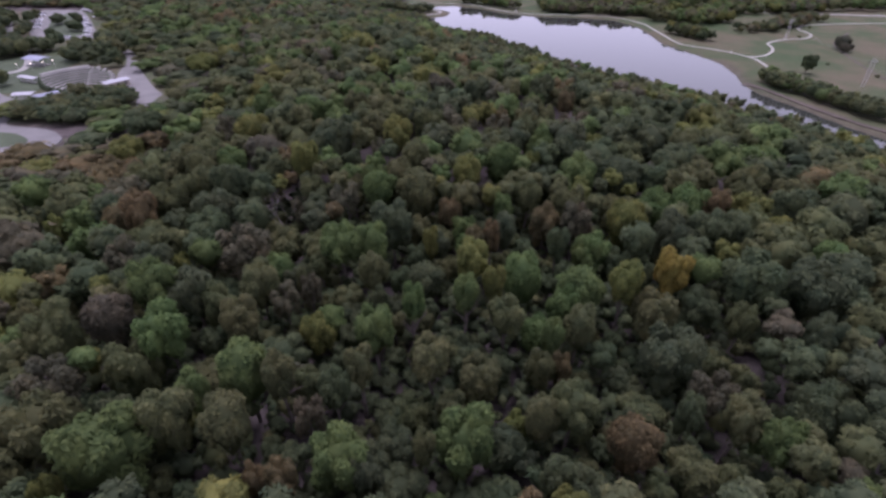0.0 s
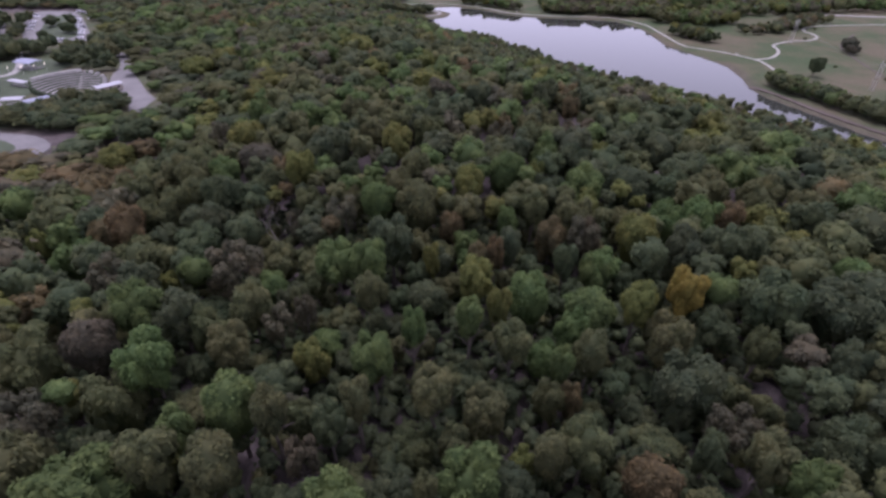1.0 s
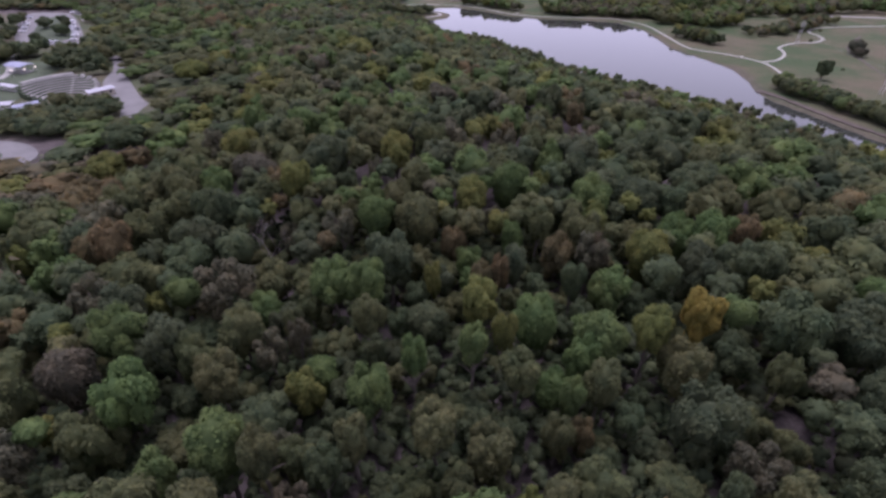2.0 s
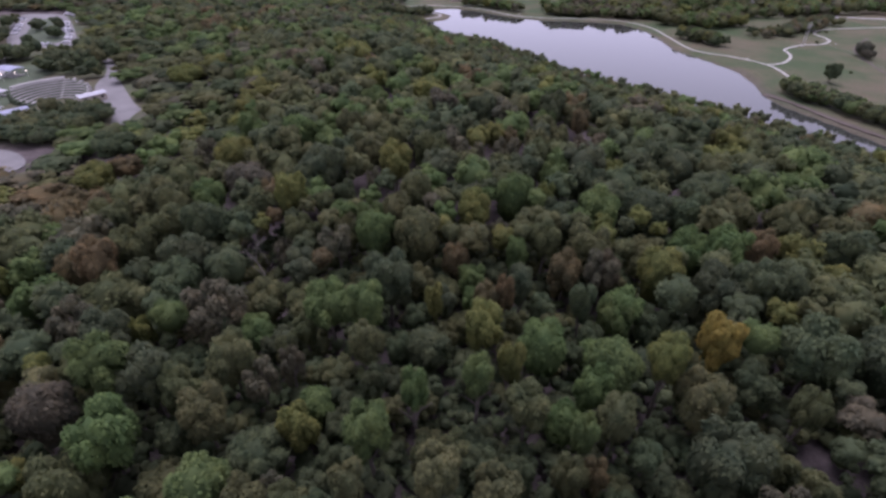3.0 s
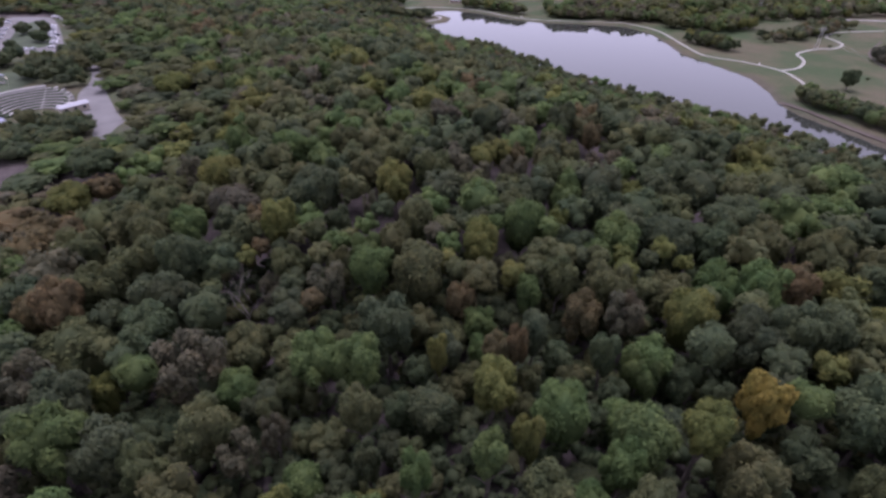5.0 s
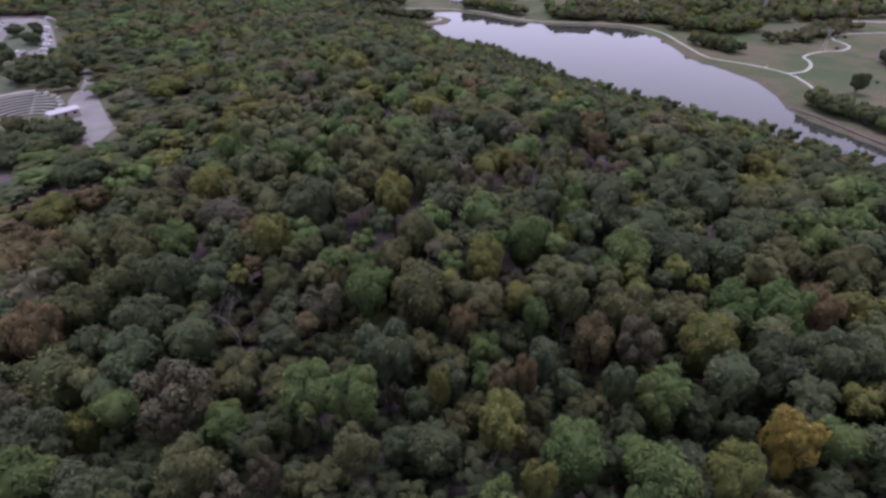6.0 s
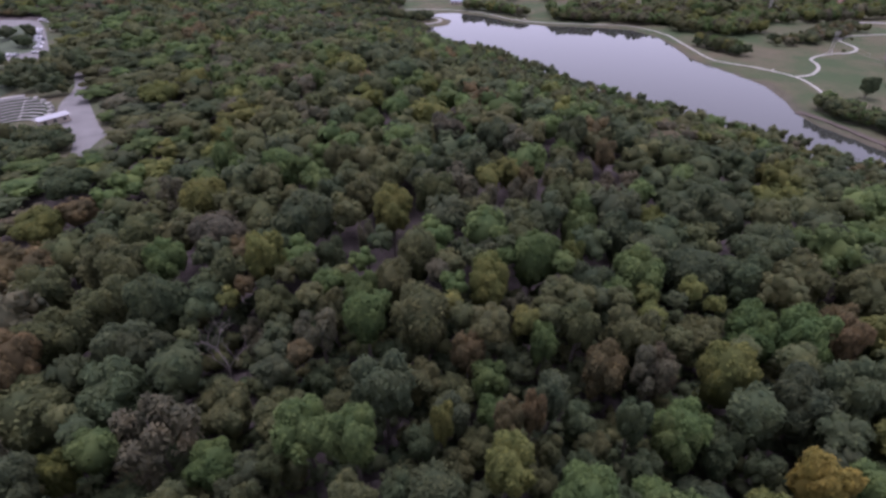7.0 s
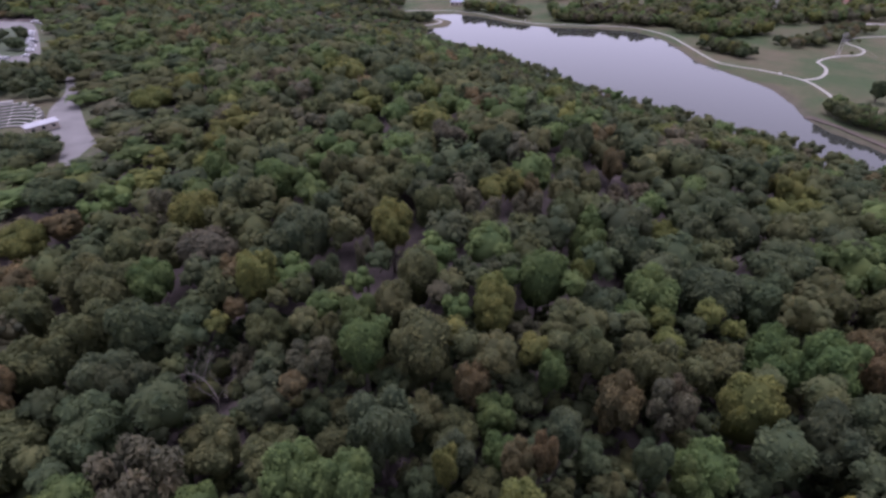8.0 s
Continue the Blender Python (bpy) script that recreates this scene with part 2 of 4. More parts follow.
gx, gy = axis(-400, 440, 4.4, 3500), axis(-60, 640, 4.4, 3500)
X, Y = np.meshgrid(gx, gy)
Z = land(X, Y)
gv = np.stack([X.ravel(), Y.ravel(), Z.ravel()], 1)
nx, ny = len(gx), len(gy)
i0 = (np.arange(ny - 1)[:, None] * nx + np.arange(nx - 1)[None]).ravel()
gt = np.concatenate([np.stack([i0, i0 + 1, i0 + nx + 1], 1), np.stack([i0, i0 + nx + 1, i0 + nx], 1)])
ground_mesh = mesh_fast("ground", gv, gt, GROUND)
zone = ground_mesh.color_attributes.new("zone", "FLOAT_COLOR", "POINT")
wd = wood_dist(X, Y)
ld = seg_dist(X, Y, LAKE + LAKE[:1])[0]
rgba = np.zeros((nx * ny, 4), np.float32)
rgba[:, 0] = (1 - smooth((wd + 6) / 8)).ravel()
rgba[:, 0] = np.maximum(rgba[:, 0], (smooth((-126 - X) / 10) * smooth((Y - 205) / 8) * smooth((470 - Y) / 20)).ravel() * 0.9)
rgba[:, 1] = (0.85 * (1 - smooth((ld - 1.0) / (2.5 + 5.0 * (X > 165) * (Y < 360)))) * (wd < 10)).ravel()
rgba[:, 3] = 1
zone.data.foreach_set("color", rgba.ravel())
ground_mesh.polygons.foreach_set("use_smooth", [True] * len(ground_mesh.polygons))
tagged(new("ground", ground_mesh), "rolling ground of leaf litter, dry meadow and bare lake bank", "ground", kind="structure")

water_outline = [(-40, 505), (-60, 560), (-20, 575), (70, 560), (175, 515), (190, 420), (200, 360), (196, 300), (215, 240), (285, 110), (470, -300),
                 (400, -300), (280, -20), (190, 160), (140, 245), (105, 290), (55, 355), (20, 412), (-10, 455)]
wb = bmesh.new()
wb.faces.new([wb.verts.new((x, y, 0)) for x, y in water_outline])
bmesh.ops.triangulate(wb, faces=wb.faces[:])
for f in wb.faces:
    if f.normal.z < 0:
        f.normal_flip()
lake_mesh = bpy.data.meshes.new("lake_water")
wb.to_mesh(lake_mesh)
wb.free()
lake_mesh.materials.append(WATER)
tagged(new("lake_water", lake_mesh), "still lake that mirrors the pale evening sky", "lake", kind="structure")

# ---- paths and roads ----
ribbon("lake_path", [(-70, 566), (-22, 577), (9, 574), (36, 560), (60, 533), (84, 519), (132, 511), (156, 504), (173, 478), (176, 448), (178, 408), (185, 396), (199, 385), (213, 365), (213, 344), (209, 329), (206, 316)],
       2.0, FOOTPATH, "pale concrete footpath along the lake bank", "path")
ribbon("meadow_path", [(213, 365), (226, 370), (238, 383), (243, 394), (245, 403), (254, 411), (268, 418), (282, 420), (294, 430), (297, 441), (297, 454), (309, 467), (328, 472), (364, 476), (430, 480)],
       2.0, FOOTPATH, "pale winding footpath across the meadow", "path", lift=0.16)
ribbon("bank_track", [(181, 308), (186, 296), (190, 284), (195, 268), (200, 254), (206, 240), (214, 226), (236, 190), (276, 112), (345, -20)],
       3.6, GRAVEL, "brown dirt track beside the creek", "track", lift=0.3, uneven=0.12)
ribbon("meadow_track", [(330, 440), (296, 404), (282, 366), (274, 332), (268, 300), (262, 270)], 1.6, GRAVEL, "faint worn track in dry grass", "track", lift=0.1, uneven=0.2)
ribbon("spit_path", [(-70, 510), (-40, 510), (-16, 513), (-4, 522), (-4, 533), (-16, 543), (-34, 549)], 2.6, CONCRETE, "pale footpath round the spit", "path", lift=0.3)
ribbon("far_road", [(340, 518), (367, 517), (410, 509), (520, 500)], 4.5, CONCRETE, "pale far road behind the meadow", "road")

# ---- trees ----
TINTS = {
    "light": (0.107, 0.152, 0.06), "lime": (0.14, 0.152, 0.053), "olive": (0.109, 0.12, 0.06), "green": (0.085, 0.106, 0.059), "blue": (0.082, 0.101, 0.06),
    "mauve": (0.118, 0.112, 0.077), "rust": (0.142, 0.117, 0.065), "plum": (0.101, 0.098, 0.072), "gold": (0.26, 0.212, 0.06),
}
TREE_WORDS = {
    "light": "broad leafy tree with a fresh green crown in dense woodland",
    "lime": "tree with a yellow-green crown turning in early autumn",
    "olive": "tree with a dull olive-green crown in dense woodland",
    "green": "dark green leafy tree in dense woodland",
    "blue": "tree with a bluish grey-green spreading crown",
    "mauve": "thin-leaved tree with a greyish brown fading crown",
    "rust": "tree with a rusty brown autumn crown",
    "plum": "tree with a dull purplish brown crown",
    "gold": "tree with a bright golden yellow autumn crown",
}
PARK = [(-420, 480), (-306, 478), (-284, 456), (-243, 396), (-229, 364), (-208, 353), (-171, 303), (-152, 270), (-131, 246), (-127, 222), (-141, 214), (-200, 222), (-202, 212), (-160, 210),
        (-140, 200), (-150, 178), (-180, 168), (-420, 160)]
# the trees that stand out, by their colour: place, height of the crown's middle, crown radius
GREEN = [(18, 45, 21, 3.1), (43, 56, 22, 2.7), (67, 57, 20, 5.5), (-19, 59, 25, 3.0), (-14, 84, 23, 2.4), (70, 90, 24, 7.8), (29, 106, 24, 2.9), (70, 112, 22, 6.3), (-61, 112, 22, 6.6), (77, 112, 23, 5.5), (102, 128, 20, 7.7), (-62, 133, 26, 6.6), (69, 148, 19, 7.5), (-30, 154, 22, 4.6), (78, 157, 21, 9.0), (84, 195, 15, 6.8), (-121, 196, 18, 9.0), (132, 207, 12, 8.2), (43, 222, 24, 5.9), (-100, 260, 18, 9.0)]
MAUVE = [(-22, 53, 26, 2.9), (-66, 57, 28, 5.3), (49, 61, 21, 4.6), (-35, 86, 22, 3.7), (-30, 89, 23, 2.6), (-77, 99, 23, 5.4), (-50, 103, 24, 7.1), (35, 116, 24, 4.4), (37, 118, 22, 4.6), (-27, 126, 25, 4.7), (-41, 130, 19, 4.3), (14, 135, 21, 4.1), (-22, 160, 25, 2.7), (21, 182, 24, 4.9), (9, 182, 22, 5.5), (-81, 186, 21, 7.1), (51, 190, 21, 7.1)]
LIGHT = [(-16, 46, 24, 4.9), (-52, 46, 27, 7.1), (55, 50, 23, 3.9), (4, 51, 22, 5.6), (-42, 56, 28, 3.2), (-35, 61, 28, 5.1), (-53, 70, 28, 5.3), (-13, 71, 28, 4.0), (22, 73, 24, 2.8), (-6, 79, 28, 2.7), (5, 82, 28, 3.2), (26, 83, 23, 3.7), (-61, 84, 28, 5.5), (31, 88, 23, 5.8), (18, 92, 24, 5.3), (-17, 101, 27, 4.5), (97, 102, 20, 5.7), (-25, 103, 25, 5.0), (36, 104, 21, 4.2), (38, 106, 21, 4.9), (17, 125, 23, 3.3), (70, 126, 23, 6.2), (-18, 127, 28, 4.8), (62, 129, 18, 5.5)]
LIGHT_MID = [(64, 134, 19, 4.7), (-20, 137, 24, 4.8), (43, 147, 22, 7.0), (-67, 148, 25, 4.9), (19, 151, 25, 6.8), (34, 168, 21, 5.1), (37, 176, 22, 4.6), (-53, 198, 25, 7.8), (-68, 204, 21, 5.0), (-75, 212, 22, 5.5), (39, 216, 20, 4.8), (-31, 245, 19, 7.6)]
OLIVE = [(51, 41, 21, 3.3), (45, 43, 21, 3.0), (-3, 49, 23, 2.3), (-63, 49, 27, 6.1), (-34, 50, 28, 4.8), (-44, 51, 28, 4.6), (51, 54, 23, 3.9), (17, 56, 22, 3.5), (23, 57, 22, 4.6), (-5, 59, 17, 3.6), (-28, 59, 29, 3.5), (-15, 63, 27, 3.0), (7, 64, 21, 4.6), (-57, 64, 24, 5.3), (-2, 65, 26, 4.0), (19, 68, 20, 3.3), (-74, 70, 27, 5.2), (-84, 76, 25, 3.5), (-41, 76, 25, 4.2), (28, 76, 24, 4.0), (13, 78, 24, 4.3), (63, 79, 22, 3.0), (45, 81, 22, 5.1), (-47, 81, 25, 3.7)]
OLIVE_MID = [(-41, 89, 24, 4.8), (-16, 91, 27, 3.5), (-32, 93, 22, 2.7), (-76, 110, 20, 7.7), (-42, 112, 17, 5.4), (35, 125, 23, 6.0), (-78, 126, 23, 6.1), (24, 127, 25, 4.6), (-7, 128, 27, 6.9), (51, 129, 18, 5.6), (-26, 133, 23, 3.9), (-74, 135, 23, 6.6), (-39, 135, 22, 4.3), (-36, 137, 20, 3.9), (-14, 141, 24, 6.0), (-92, 141, 22, 6.3), (96, 143, 19, 7.2), (-74, 145, 25, 6.7), (-81, 149, 24, 6.5), (-9, 151, 26, 6.0), (-84, 169, 19, 7.0), (-45, 179, 23, 4.7), (-5, 180, 25, 6.8), (31, 180, 23, 5.6)]
OLIVE_FAR = [(-20, 194, 23, 7.5), (41, 197, 22, 4.4), (-35, 201, 25, 6.2)]
BLUE = [(-12, 44, 23, 3.0), (45, 70, 21, 6.5), (76, 73, 23, 4.1), (-53, 83, 26, 5.4), (82, 87, 24, 8.1), (-66, 93, 26, 4.9), (95, 95, 21, 7.4), (60, 110, 22, 6.0), (16, 110, 26, 3.5), (-13, 111, 26, 5.7), (-60, 122, 22, 5.3), (-64, 123, 23, 5.7), (31, 144, 21, 6.0), (58, 151, 20, 9.0), (43, 163, 22, 6.4), (-38, 166, 26, 8.0), (16, 223, 24, 6.8)]
LIME = [(-56, 39, 26, 2.1), (19, 40, 21, 2.9), (-26, 76, 22, 3.7), (11, 85, 28, 2.6), (40, 87, 26, 4.4), (7, 97, 25, 4.6), (-63, 98, 22, 3.2), (-3, 105, 25, 2.4), (77, 107, 18, 3.6), (-104, 115, 22, 2.7), (91, 116, 20, 4.5), (49, 116, 24, 5.9), (7, 138, 26, 4.8), (7, 144, 26, 4.2), (-44, 149, 27, 5.1), (29, 154, 23, 3.3), (-16, 170, 26, 6.4), (54, 171, 20, 5.3), (-116, 174, 16, 7.6), (-71, 182, 23, 8.0), (-127, 276, 20, 9.0), (-50, 313, 24, 7.2), (-47, 314, 20, 5.7)]
RUST = [(13, 39, 21, 3.3), (-27, 41, 26, 2.1), (-24, 42, 25, 2.5), (32, 51, 21, 4.9), (23, 68, 20, 2.3), (12, 106, 26, 2.5), (8, 106, 24, 2.8), (-81, 117, 27, 5.1), (28, 119, 21, 5.1), (-89, 119, 22, 4.4), (2, 122, 23, 3.6), (76, 124, 23, 4.7), (83, 133, 19, 4.7), (23, 194, 22, 3.9), (51, 208, 25, 4.1)]
GOLD = [(54, 95, 23, 4.9)]
PLUM = [(-67, 76, 26, 5.3), (-61, 164, 22, 8.5), (-1, 232, 22, 7.1)]
KNOWN = [(x, y, z, r, k) for k, rows in (("green", GREEN), ("mauve", MAUVE), ("light", LIGHT + LIGHT_MID), ("olive", OLIVE + OLIVE_MID + OLIVE_FAR), ("blue", BLUE), ("lime", LIME), ("rust", RUST), ("gold", GOLD), ("plum", PLUM)) for x, y, z, r in rows]
BARE = [(-46, 124), (-37, 196), (50, 191)]


def tree_height(x, y):
    d = float(wood_dist(np.array([float(x)]), np.array([float(y)]))[0])
    h = 9.0 + 1.0 * float(smooth((330 - y) / 80)) * float(smooth((60 - d) / 30)) + 5.5 * float(smooth((d - 10) / 60)) + float(basin(x, y) * smooth((d - 20) / 60))
    if y > 425 and d < 110:
        h = min(h, 3.0 + 0.05 * d)
    if x < -70 and y > 120:
        e = float(seg_dist(np.array([float(x)]), np.array([float(y)]), PARK + PARK[:1])[0][0])
        h = min(h, 5.0 + 0.17 * e)
    return h


def ico(sub):
    bm = bmesh.new()
    bmesh.ops.create_icosphere(bm, subdivisions=sub, radius=1)
    bm.verts.ensure_lookup_table()
    v = np.array([x.co[:] for x in bm.verts])
    t = np.array([[q.index for q in f.verts] for f in bm.faces])
    bm.free()
    return v, t


ICO = {1: ico(1), 2: ico(2)}


def crown_arrays(seed, style, lobes, lumps, leaves, leaf, fine=2):
    """A crown of radius 1 and height 1 (z from 0 to 1): lobes in a spiral round it, foliage clumps on them, sprays of leaves over both."""
    rng = np.random.default_rng(seed)
    spread, heart = {"broad": (0.64, 0.68), "tall": (0.58, 0.62), "thin": (0.66, 0.3), "dome": (0.52, 0.8)}[style]
    cs, rs = [(0, 0, -0.1)], [heart]
    for i in range(lobes):
        zz = 0.8 - 1.45 * (i + 0.5 + rng.uniform(-0.4, 0.4)) / lobes
        a = 2.4 * i + rng.uniform(-0.45, 0.45)
        k = math.sqrt(max(0.05, 1 - zz * zz)) * spread * rng.uniform(0.8, 1.15)
        cs.append((k * math.cos(a), k * math.sin(a), zz * (0.58 if style == "dome" else 0.66) + rng.uniform(-0.06, 0.08)))
        rs.append(rng.uniform(0.27, 0.42) * (0.8 if style == "thin" else 1.0))
    cs, rs = np.array(cs), np.array(rs)
    # clumps on the outer side of each lobe
    lc, lr = [cs], [rs]
    for c, r in zip(cs[1:], rs[1:]):
        d = c / (np.linalg.norm(c) + 1e-6) * 0.9 + rng.normal(scale=0.75, size=(lumps, 3)) + np.array([0, 0, 0.2])
        d /= np.linalg.norm(d, axis=1)[:, None]
        lc.append(c + d * r * rng.uniform(0.6, 0.92, (lumps, 1)))
        lr.append(r * rng.uniform(0.26, 0.5, lumps))
    lc, lr = np.concatenate(lc), np.concatenate(lr)
    V, T, n = [], [], 0
    for i, (c, r) in enumerate(zip(lc, lr)):
        bv, bt = ICO[fine if i <= lobes else 1]
        j = 1 + rng.uniform(-0.2, 0.14, (len(bv), 1))
        V.append(c + bv * j * r * (0.7 if style == "thin" else 0.95) * np.array([1, 1, 1.1 if i <= lobes else 1.35]))
        T.append(bt + n)
        n += len(bv)
    share = lr ** 2
    share[0] *= 0.2
    pick = rng.choice(len(lc), leaves * 4, p=share / share.sum())
    d = rng.normal(size=(len(pick), 3))
    d[:, 2] += 0.3
    d /= np.linalg.norm(d, axis=1)[:, None]
    off = np.where(rng.random((len(pick), 1)) < 0.04, rng.uniform(1.08, 1.22, (len(pick), 1)), rng.uniform(0.9, 1.07, (len(pick), 1)))
    p = lc[pick] + d * lr[pick][:, None] * off * np.array([1, 1, 1.18])
    inner = np.linalg.norm(p[:, None] - lc[None], axis=2) / lr[None]
    inner[np.arange(len(pick)), pick] = 9
    ok = inner.min(1) > 0.88
    p, d = p[ok][:leaves], d[ok][:leaves]
    m = len(p)
    nr = d + rng.normal(scale=0.55, size=(m, 3)) + np.array([0, 0, 0.12])
    nr /= np.linalg.norm(nr, axis=1)[:, None]
    # sprays droop: the long side runs down the crown
    u = np.array([0, 0, -1.0]) + rng.normal(scale=0.4, size=(m, 3))
    u -= nr * (u * nr).sum(1)[:, None]
    u /= np.linalg.norm(u, axis=1)[:, None] + 1e-9
    w = np.cross(nr, u)
    s = leaf * rng.uniform(0.55, 1.3, (m, 1))
    q = np.stack([p - u * s * 0.5 - w * s * rng.uniform(0.4, 0.7, (m, 1)), p - u * s * 0.5 + w * s * rng.uniform(0.4, 0.7, (m, 1)), p + u * s * 1.2 + nr * s * 0.45], 1)
    V.append(q.reshape(-1, 3))
    T.append(n + np.arange(3 * m).reshape(-1, 3))
    V, T = np.concatenate(V), np.concatenate(T)
    V[:, 2] = np.sign(V[:, 2] + 0.92) * (np.abs(V[:, 2] + 0.92) / 1.9) ** 0.82
    return V, T


def trunk_mesh(seed):
    """A tapered trunk with limbs, 1 high."""
    rnd = random.Random(seed)
    bm = bmesh.new()
    bend = [(0, 0, -0.06), (rnd.uniform(-.01, .01), rnd.uniform(-.01, .01), 0.2), (rnd.uniform(-.025, .025), rnd.uniform(-.025, .025), 0.45), (rnd.uniform(-.04, .04), rnd.uniform(-.04, .04), 0.8)]
    tube(bm, bend, [0.022, 0.017, 0.013, 0.004], 6)
    for i in range(5):
        a, h = 2.4 * i + rnd.uniform(0, 1), rnd.uniform(0.3, 0.55)
        reach = rnd.uniform(0.1, 0.18)
        base = Vector(bend[2]) if h > 0.4 else Vector(bend[1]).lerp(Vector(bend[2]), (h - 0.2) / 0.25)
        tip = Vector((math.cos(a) * reach, math.sin(a) * reach, h + rnd.uniform(0.12, 0.25)))
        tube(bm, [base, base.lerp(tip, 0.5) + Vector((0, 0, 0.02)), tip], [0.009, 0.006, 0.002], 4)
    me = bpy.data.meshes.new("trunk")
    bm.to_mesh(me)
    bm.free()
    me.materials.append(BARK)
    return me


def bare_tree(x, y, h, seed, label):
    """A dead tree: forking limbs down to thin twigs."""
    rnd = random.Random(seed)
    thing = empty("dead_tree", pose(x, y, land1(x, y)), label, "tree")
    bm, twigs = bmesh.new(), bmesh.new()

    def grow(p, d, length, r, level):
        mid = p + d * length * 0.5 + Vector((rnd.uniform(-1, 1), rnd.uniform(-1, 1), 0)) * length * 0.07
        end = p + d * length
        tube(bm if level < 2 else twigs, [p, mid, end], [r, r * 0.85, r * 0.65], 5 if level < 2 else 3)
        if level == 4:
            return
        for i in range(3 if level else 4):
            a = rnd.uniform(0, 6.28)
            side = d.orthogonal().normalized()
            side.rotate(Matrix.Rotation(a + i * 2.1, 3, d))
            nd = (d * rnd.uniform(0.7, 1.1) + side * rnd.uniform(0.5, 0.95) + Vector((0, 0, 0.18))).normalized()
            grow(end if i else mid.lerp(end, 0.7), nd, length * rnd.uniform(0.55, 0.72), r * 0.55, level + 1)

    grow(Vector((0, 0, -0.4)), Vector((0.04, 0.02, 1)).normalized(), h * 0.4, h * 0.0075, 0)
    part("trunk", bm, DEADWOOD, thing)
    part("twigs", twigs, DEADWOOD, thing, "bare greyish twigs")
    return thing


CROWNS = [(mesh_fast("crown", *crown_arrays(100 + i, st, lobes, lumps, 1750, leaf), LEAF), st)
          for i, (st, lobes, lumps, leaf) in enumerate([("broad", 11, 6, 0.072), ("broad", 10, 7, 0.074), ("broad", 13, 5, 0.072), ("broad", 12, 6, 0.072), ("broad", 9, 7, 0.075), ("dome", 13, 5, 0.07), ("dome", 12, 6, 0.07),
                                                        ("tall", 10, 6, 0.076), ("tall", 9, 7, 0.078), ("tall", 12, 5, 0.075), ("thin", 13, 6, 0.07), ("thin", 12, 7, 0.07)])]
for me, _ in CROWNS:
    me.name = "crown"
TRUNKS = [trunk_mesh(s) for s in range(4)]


def jitter_tint(kind, rnd, amount=0.09):
    b, w = rnd.uniform(1 - amount * 1.6, 1 + amount * 1.4), rnd.uniform(-amount, amount)
    r, g, bl = TINTS[kind]
    return (r * b * (1 + 0.5 * w), g * b * (1 - 0.2 * w), bl * b)


def plant(x, y, r, kind, rnd, h=None, foot=0.0, name="tree", label="", group="trees of the hillside wood", deep=0.0):
    """One tree: an empty at its foot, with trunk and crown."""
    h = h or tree_height(x, y) * rnd.uniform(0.92, 1.1)
    z = land1(x, y)
    thing = empty(name, pose(x, y, z, 0, 0, rnd.uniform(0, 360)), label or TREE_WORDS[kind], "tree", group)
    low = h * rnd.uniform(0.12, 0.26)
    if r * 3.4 < h - low:
        low = h - r * rnd.uniform(2.7, 3.3)
    if deep:
        low = max(0.1 * h, h - deep)
    if foot:
        low = foot * h
    pick = [m for m, st in CROWNS if (st == "thin") == (kind in ("mauve",)) and (st == "tall" or r > 3.2 or kind == "mauve")] or [CROWNS[7][0], CROWNS[8][0], CROWNS[9][0]]
    t = new("trunk", TRUNKS[rnd.randrange(4)])
    t.parent, t.scale = thing, (h, h, h)
    c = new("crown", pick[rnd.randrange(len(pick))])
    c.parent = thing
    c.location, c.scale = (0, 0, low), (r * 1.06, r * rnd.uniform(0.95, 1.12), h - low)
    c.color = (*jitter_tint(kind, rnd), 1)
    return thing


# clearings, roads and buildings keep the trees away
GAPS = [(63, 75, 6.5, 3.0), (70, 71, 5, 3.0), (-11, 112, 4.5, 2.4), (-35, 121, 3.5, 2.6), (13, 117, 4.5, 2.2), (79, 90, 6, 5), (5, 123, 5, 3), (70, 97, 5, 4), (-44, 207, 5, 4), (-15, 250, 7, 7),
        (-9, 69, 3, 3), (-27, 55, 3.5, 2.5), (42, 82, 3, 3), (35, 64, 3.5, 3), (-6, 138, 4, 3), (-36, 130, 4, 3), (13, 146, 4, 4), (88, 113, 4, 4)]


def blocked(x, y, only=99):
    for ax, ay, bx, by in GAPS[:only]:
        if ((x - ax) / bx) ** 2 + ((y - ay) / by) ** 2 < 1:
            return True
    return False


def in_view(x, y, margin=26.0):
    """The ground that the flight overlooks, with a margin."""
    return -12 < y < 680 and abs(x) < 0.72 * max(y, 0) + margin + 18


MIX = [("olive", 36), ("green", 24), ("blue", 7), ("light", 18), ("lime", 8), ("mauve", 5), ("rust", 2)]


